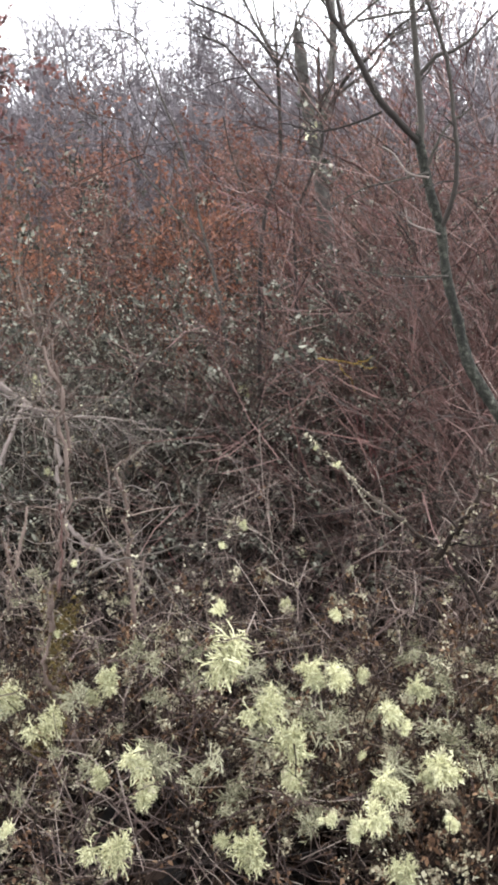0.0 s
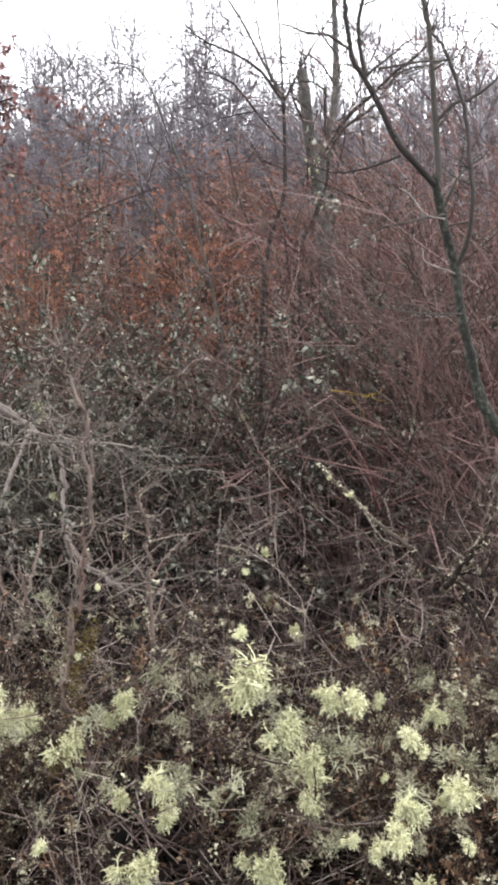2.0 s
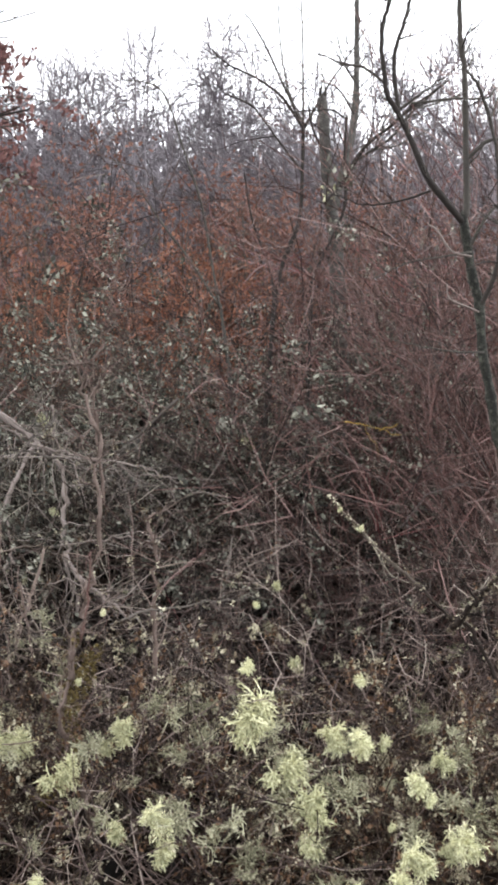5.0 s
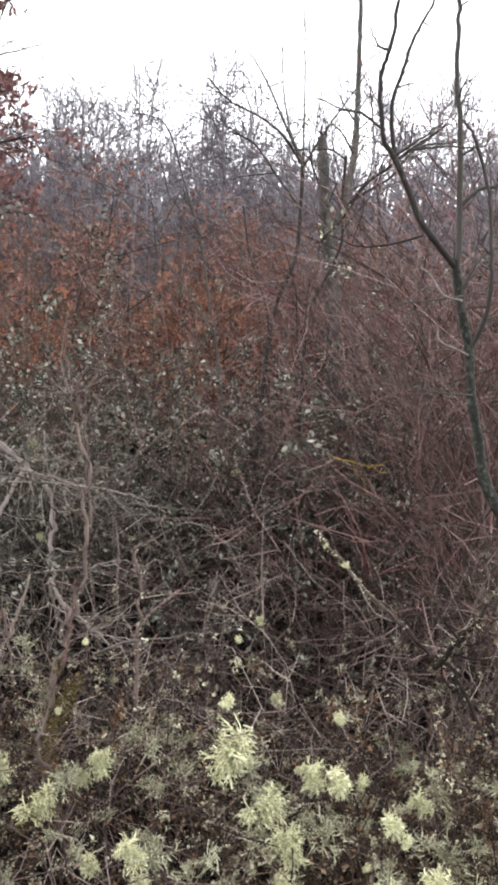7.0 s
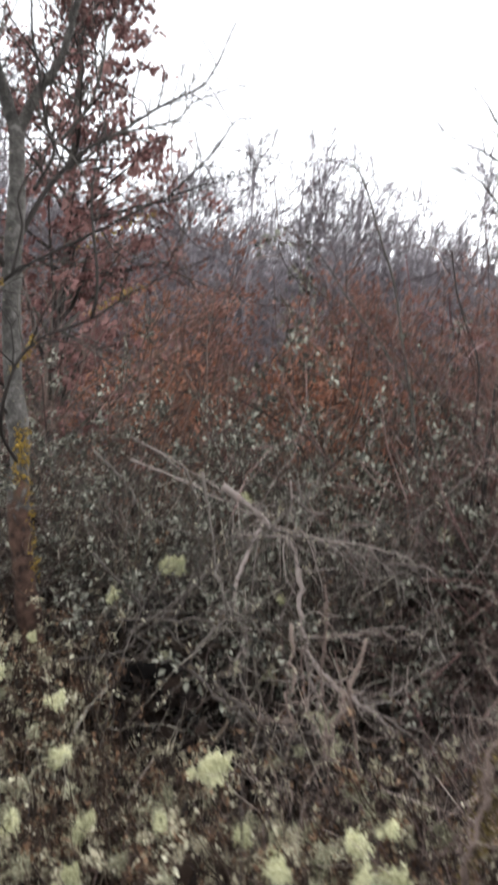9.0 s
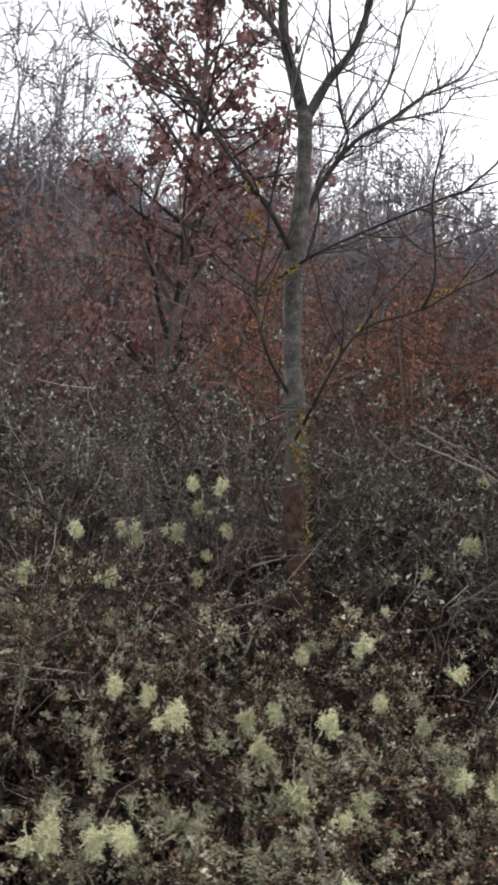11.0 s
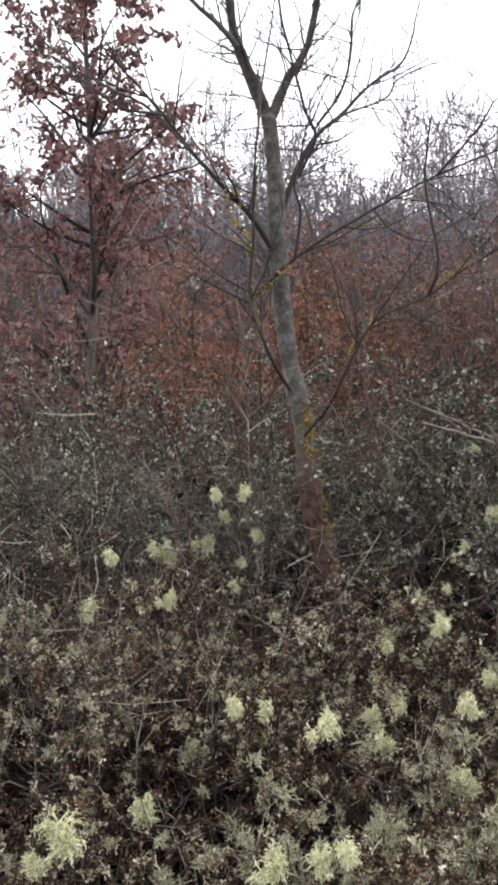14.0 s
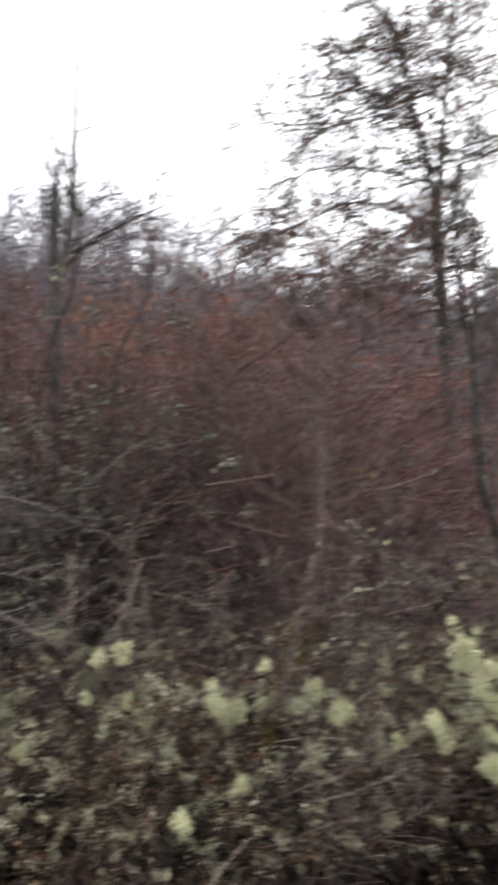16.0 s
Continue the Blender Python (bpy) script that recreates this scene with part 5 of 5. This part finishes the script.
loose_branch(441, [(-0.88, 2.4, 1.13), (-0.873, 2.4, 1.02), (-0.869, 2.4, 0.893)], 0.009, 0.006, STEM, M_STEM, (34, 0.10, 0.0014), 20, "upright shrub stems", "shrub_stem", lift=0.03)
loose_branch(442, [(-0.221, 1.7, 1.12), (-0.185, 1.7, 1.06), (-0.153, 1.7, 0.995)], 0.0025, 0.0015, STEM, M_GREY, (3, 0.1, 0.0012), 0, "upright shrub stems", "shrub_stem", lift=0.03)
loose_branch(443, [(-0.135, 1.75, 1.28), (-0.139, 1.75, 1.23), (-0.15, 1.75, 1.17)], 0.0025, 0.0015, STEM, M_GREY, (3, 0.1, 0.0012), 0, "upright shrub stems", "shrub_stem", lift=0.03)
loose_branch(444, [(0.284, 1.55, 0.997), (0.33, 1.55, 1.02), (0.383, 1.55, 1.06)], 0.0022, 0.0014, "thin pale bare twig over the low bushes", M_GREY, (3, 0.08, 0.0012), 0, "upright shrub stems", "shrub_stem", lift=0.03)
loose_branch(445, [(-0.84, 1.75, 0.1), (-0.849, 1.75, 0.808), (-0.857, 1.75, 0.952), (-0.865, 1.75, 1.09), (-0.869, 1.75, 1.19), (-0.862, 1.75, 1.26), (-0.861, 1.75, 1.32), (-0.882, 1.75, 1.4), (-0.894, 1.75, 1.5)], 0.0036, 0.0015, "single pale thin upright shoot", M_GREY, (0, 0, 0), 0, "upright shrub stems", "shrub_stem", lift=0.03)
loose_branch(446, [(0.071, 2.3, 1.49), (0.142, 2.3, 1.48), (0.214, 2.3, 1.46)], 0.003, 0.0018, "thin yellow lichened twig", M_YELLOW, (3, 0.1, 0.0012), 0, "upright shrub stems", "shrub_stem", lift=0.03)
loose_branch(447, [(0.157, 2.3, 1.47), (0.205, 2.3, 1.49)], 0.0022, 0.0014, "thin yellow lichened twig", M_YELLOW, (0, 0, 0), 0, "upright shrub stems", "shrub_stem", lift=0.03)


# ---------------------------------------------------------------- long arching canes
def build_canes():
    rng = np.random.RandomState(450)
    kinds = ((M_THORN, "long thin red-brown cane arching over the thicket"), (M_TWIG, "long thin grey-brown cane arching over the thicket"), (M_GREY, "long thin pale grey cane arching over the thicket"))
    for n in range(120):
        x, y = (rng.uniform(-3.6, 1.3), rng.uniform(2.0, 4.4)) if n < 80 else (rng.uniform(-3.4, -1.2), rng.uniform(3.3, 4.4))
        if -2.25 < x < -1.65 and y < 3.8:
            x -= 0.6
        if -1.5 < x < -0.45 and 2.4 < y < 3.7:
            y += 0.9
        mat, label = kinds[rng.randint(0, 3)]
        top = thing("bramble_cane", (x, y, 0), label, "cane", "arching canes")
        turn, reach, high = rng.uniform(0, 2 * np.pi), rng.uniform(0.3, 0.85), rng.uniform(0.8, 1.35) * (0.62 + 0.13 * y)
        u = np.array([0, 0.25, 0.5, 0.75, 1.0])
        out = np.array([0, 0.08, 0.35, 0.7, 1.0]) * reach
        up = np.array([-0.05, 0.62, 0.95, 1.0, rng.uniform(0.6, 0.98)]) * high
        pts = np.stack([np.cos(turn) * out, np.sin(turn) * out * 0.6, up], 1) + rng.normal(0, 0.03, (5, 3)) * u[:, None]
        mesh, P, R = limb(rng, pts, rng.uniform(0.0013, 0.0024), 0.0008, 5, wobble=0.018)
        link_mesh("stem", *mesh, mat, top)
        tagged(link_mesh("twig_mass", *side_twigs(rng, [(P, R)], 15, 0.2, 0.0016, lift=0.01, angle=50, second=3, lo=0.3), mat, top), kind="stuff")


build_canes()


# ---------------------------------------------------------------- lichen tufts
TUFTS_EAST = [
    (-0.06, 1.61, 0.997, 0.055), (-0.08, 1.65, 1.058, 0.016), (-0.04, 2.43, 0.823, 0.021), (0.12, 1.75, 1.013, 0.015), (0.07, 1.70, 0.922, 0.032),
    (0.13, 1.68, 0.916, 0.031), (0.17, 1.70, 0.922, 0.015), (0.01, 1.61, 0.888, 0.038), (0.03, 1.60, 0.824, 0.042), (0.04, 1.60, 0.758, 0.025),
    (0.26, 1.61, 0.926, 0.025), (0.22, 1.53, 0.914, 0.025), (0.24, 1.53, 0.899, 0.014), (-0.42, 1.67, 0.818, 0.038), (-0.37, 1.88, 0.824, 0.033),
    (-0.40, 1.86, 0.797, 0.021), (-0.23, 1.54, 0.816, 0.036), (-0.30, 1.58, 0.764, 0.023), (-0.20, 1.52, 0.780, 0.028),
]
TUFTS_NEAR = [
    (-0.21, 1.35, 0.759, 0.035), (-0.03, 1.50, 0.683, 0.040), (-0.07, 1.50, 0.700, 0.016), (0.20, 1.37, 0.871, 0.032), (0.19, 1.37, 0.823, 0.028),
    (0.16, 1.38, 0.808, 0.019), (0.12, 1.39, 0.806, 0.013), (0.22, 1.36, 0.746, 0.030), (0.30, 1.54, 0.811, 0.037), (0.27, 1.54, 0.801, 0.019),
    (0.31, 1.47, 0.762, 0.016), (0.07, 2.20, 1.279, 0.008), (0.12, 2.17, 1.238, 0.009), (-0.04, 1.68, 1.203, 0.010), (-0.07, 1.63, 1.178, 0.008),
    (-0.47, 4.92, 1.234, 0.049), (-0.37, 1.71, 1.127, 0.008), (0.17, 1.38, 0.919, 0.008), (-0.61, 1.75, 0.925, 0.017), (-0.43, 1.76, 0.972, 0.009),
]
TUFTS_MIDDLE = [
    (-0.93, 1.94, 0.922, 0.033), (-0.67, 1.90, 0.835, 0.026), (-0.66, 1.88, 0.776, 0.024), (-0.82, 1.98, 0.748, 0.031), (-0.33, 1.24, 0.867, 0.013),
    (-0.75, 1.60, 0.687, 0.024), (-1.43, 3.40, 1.122, 0.038), (-1.35, 4.20, 1.356, 0.037), (-1.23, 2.00, 0.635, 0.028), (-1.54, 2.70, 0.642, 0.033),
    (-1.27, 2.20, 0.674, 0.026), (-1.22, 2.10, 0.727, 0.020), (-1.18, 1.90, 0.700, 0.026), (-0.78, 1.72, 0.844, 0.025), (-0.65, 1.88, 0.782, 0.033),
    (-1.45, 3.35, 1.133, 0.034), (-1.33, 2.21, 0.824, 0.023), (-1.46, 2.49, 0.855, 0.026), (-1.70, 2.84, 0.936, 0.019), (-1.06, 3.50, 1.032, 0.020),
    (-1.39, 1.90, 0.811, 0.027), (-1.67, 2.30, 0.793, 0.028),
]
TUFTS_WEST = [
    (-1.91, 2.60, 0.806, 0.027), (-1.45, 2.12, 0.706, 0.028), (-1.38, 2.08, 0.702, 0.028), (-1.99, 2.20, 0.715, 0.032),
    (-1.92, 2.20, 0.746, 0.029), (-2.69, 3.30, 1.013, 0.050), (-1.02, 1.90, 0.824, 0.020), (-1.73, 2.68, 0.866, 0.041), (-2.10, 1.93, 0.781, 0.037),
    (-2.54, 1.93, 0.582, 0.038), (-2.34, 3.38, 1.059, 0.033), (-2.44, 3.38, 0.871, 0.034), (-2.49, 3.38, 1.227, 0.031), (-2.38, 3.40, 1.242, 0.037),
    (-2.53, 3.38, 1.032, 0.041), (-2.47, 3.38, 1.133, 0.029), (-2.40, 3.36, 0.958, 0.028), (-2.74, 3.30, 1.028, 0.034), (-2.87, 3.20, 1.010, 0.038),
    (-2.84, 2.70, 0.923, 0.036), (-2.60, 2.85, 0.907, 0.035),
]
TUFTS_FAR_WEST = [
    (-1.78, 2.03, 0.791, 0.033), (-1.81, 1.87, 0.669, 0.040), (-1.96, 2.27, 0.625, 0.042), (-2.34, 2.20, 0.746, 0.031), (-2.26, 2.26, 0.732, 0.031),
    (-2.21, 1.51, 0.656, 0.038), (-2.14, 1.54, 0.656, 0.031), (-2.08, 1.54, 0.664, 0.031), (-2.62, 1.52, 0.711, 0.050), (-2.65, 1.47, 0.676, 0.026),
    (-1.57, 3.19, 1.041, 0.027), (-1.70, 1.85, 0.654, 0.023), (-1.68, 1.95, 0.665, 0.030), (-1.67, 1.53, 0.663, 0.024), (-1.42, 1.50, 0.638, 0.048),
    (-1.32, 1.42, 0.568, 0.037), (-1.57, 1.60, 0.538, 0.025), (-0.96, 1.98, 0.901, 0.024), (-0.89, 1.97, 0.793, 0.023), (-0.60, 1.90, 0.773, 0.040),
    (-0.95, 1.52, 0.649, 0.031),
]


def lichen_tuft(seed, drape):
    """A round bushy tuft of forking antler-like straps, about one unit across."""
    rng = np.random.RandomState(seed)
    n = 120
    core = rng.normal(0, 0.22, (4, 3)) * [1, 0.6, 1]
    which = rng.randint(0, 4, n)
    way = unit(rng.normal(size=(n, 3)) + core[which] * 1.6 + np.array([0, -0.45, 0.12]))
    P = grow(rng, core[which] + rng.normal(0, 0.08, (n, 3)), way, rng.uniform(0.55, 1.0, n) * 0.60, 4, 0.24, -0.20 * drape)
    R = taper(np.full(n, 0.022), np.full(n, 0.024), 4)
    pieces = [straps(rng, P, R)]
    root, way, rad = offshoots(rng, P, R, 4, 40, 0.35, 1.0)
    Q = grow(rng, root, way, rng.uniform(0.10, 0.30, len(root)), 3, 0.35, -0.18 * drape)
    S = taper(np.full(len(root), 0.021), np.full(len(root), 0.015), 3)
    pieces.append(straps(rng, Q, S))
    root, way, rad = offshoots(rng, Q, S, 2, 42, 0.5, 1.0)
    T = grow(rng, root, way, rng.uniform(0.05, 0.14, len(root)), 2, 0.3, -0.1 * drape)
    pieces.append(straps(rng, T, taper(np.full(len(root), 0.016), np.full(len(root), 0.006), 2)))
    ob = link_mesh("lichen_tuft", *joined(pieces), M_LICHEN)
    return tagged(ob, "bushy pale yellow-green lichen tuft hanging on a twig", "lichen", "lichen tufts")


def hang_tufts():
    rng = np.random.RandomState(500)
    protos = [lichen_tuft(501 + k, 0.5 + 0.2 * k) for k in range(6)]
    n = 0
    for x, y, z, r in TUFTS_FAR_WEST + TUFTS_WEST + TUFTS_MIDDLE + TUFTS_EAST + TUFTS_NEAR:
        s = r * 1.22
        m = pose(x, y - 0.035, z + 0.01, rng.uniform(-15, 15), rng.uniform(-15, 15), rng.uniform(-40, 40)) @ Matrix.Diagonal((s, s, s * rng.uniform(0.98, 1.16), 1))
        if n < 6:
            protos[n].matrix_basis = m
        else:
            copy_thing(protos[n % 6], m).matrix_basis = m
        n += 1


hang_tufts()


def small_tufts():
    """Many smaller, greyer clumps of lichen all over the low bushes."""
    rng = np.random.RandomState(560)
    protos = []
    for k in range(4):
        r = np.random.RandomState(570 + k)
        n = 30
        P = grow(r, r.normal(0, 0.25, (n, 3)), unit(r.normal(size=(n, 3)) + np.array([0, -0.4, 0.2])), r.uniform(0.4, 1.0, n), 3, 0.35, -0.05)
        R = taper(np.full(n, 0.040), np.full(n, 0.036), 3)
        root, way, rad = offshoots(r, P, R, 5, 42, 0.3, 1.0)
        Q = grow(r, root, way, r.uniform(0.2, 0.5, len(root)), 2, 0.3, 0.0)
        ob = link_mesh("lichen_clump", *joined([straps(r, P, R), straps(r, Q, taper(np.full(len(root), 0.036), np.full(len(root), 0.018), 2))]), M_PALE)
        protos.append(tagged(ob, "small pale grey-green lichen clump on a bare twig", "lichen", "small lichen clumps"))
    for n in range(320):
        near = n >= 230
        x, y = (rng.uniform(-0.75, 0.5), rng.uniform(1.42, 1.8)) if 230 <= n < 280 else (rng.uniform(-2.45, -1.75), rng.uniform(1.5, 1.85)) if near else (rng.uniform(-3.2, 0.75), rng.uniform(1.5, 2.8))
        if hollow(x, y) and not near:
            y += 0.35
        s = (0.014 if near else 0.011) + 0.026 * rng.uniform(0, 1) ** 1.8
        m = pose(x, y, cover(x, y) + rng.uniform(-0.14, 0.0), rng.uniform(-30, 30), rng.uniform(-30, 30), rng.uniform(0, 360)) @ Matrix.Diagonal((s, s, s, 1))
        if n < 4:
            protos[n].matrix_basis = m
        else:
            copy_thing(protos[n % 4], m).matrix_basis = m


small_tufts()
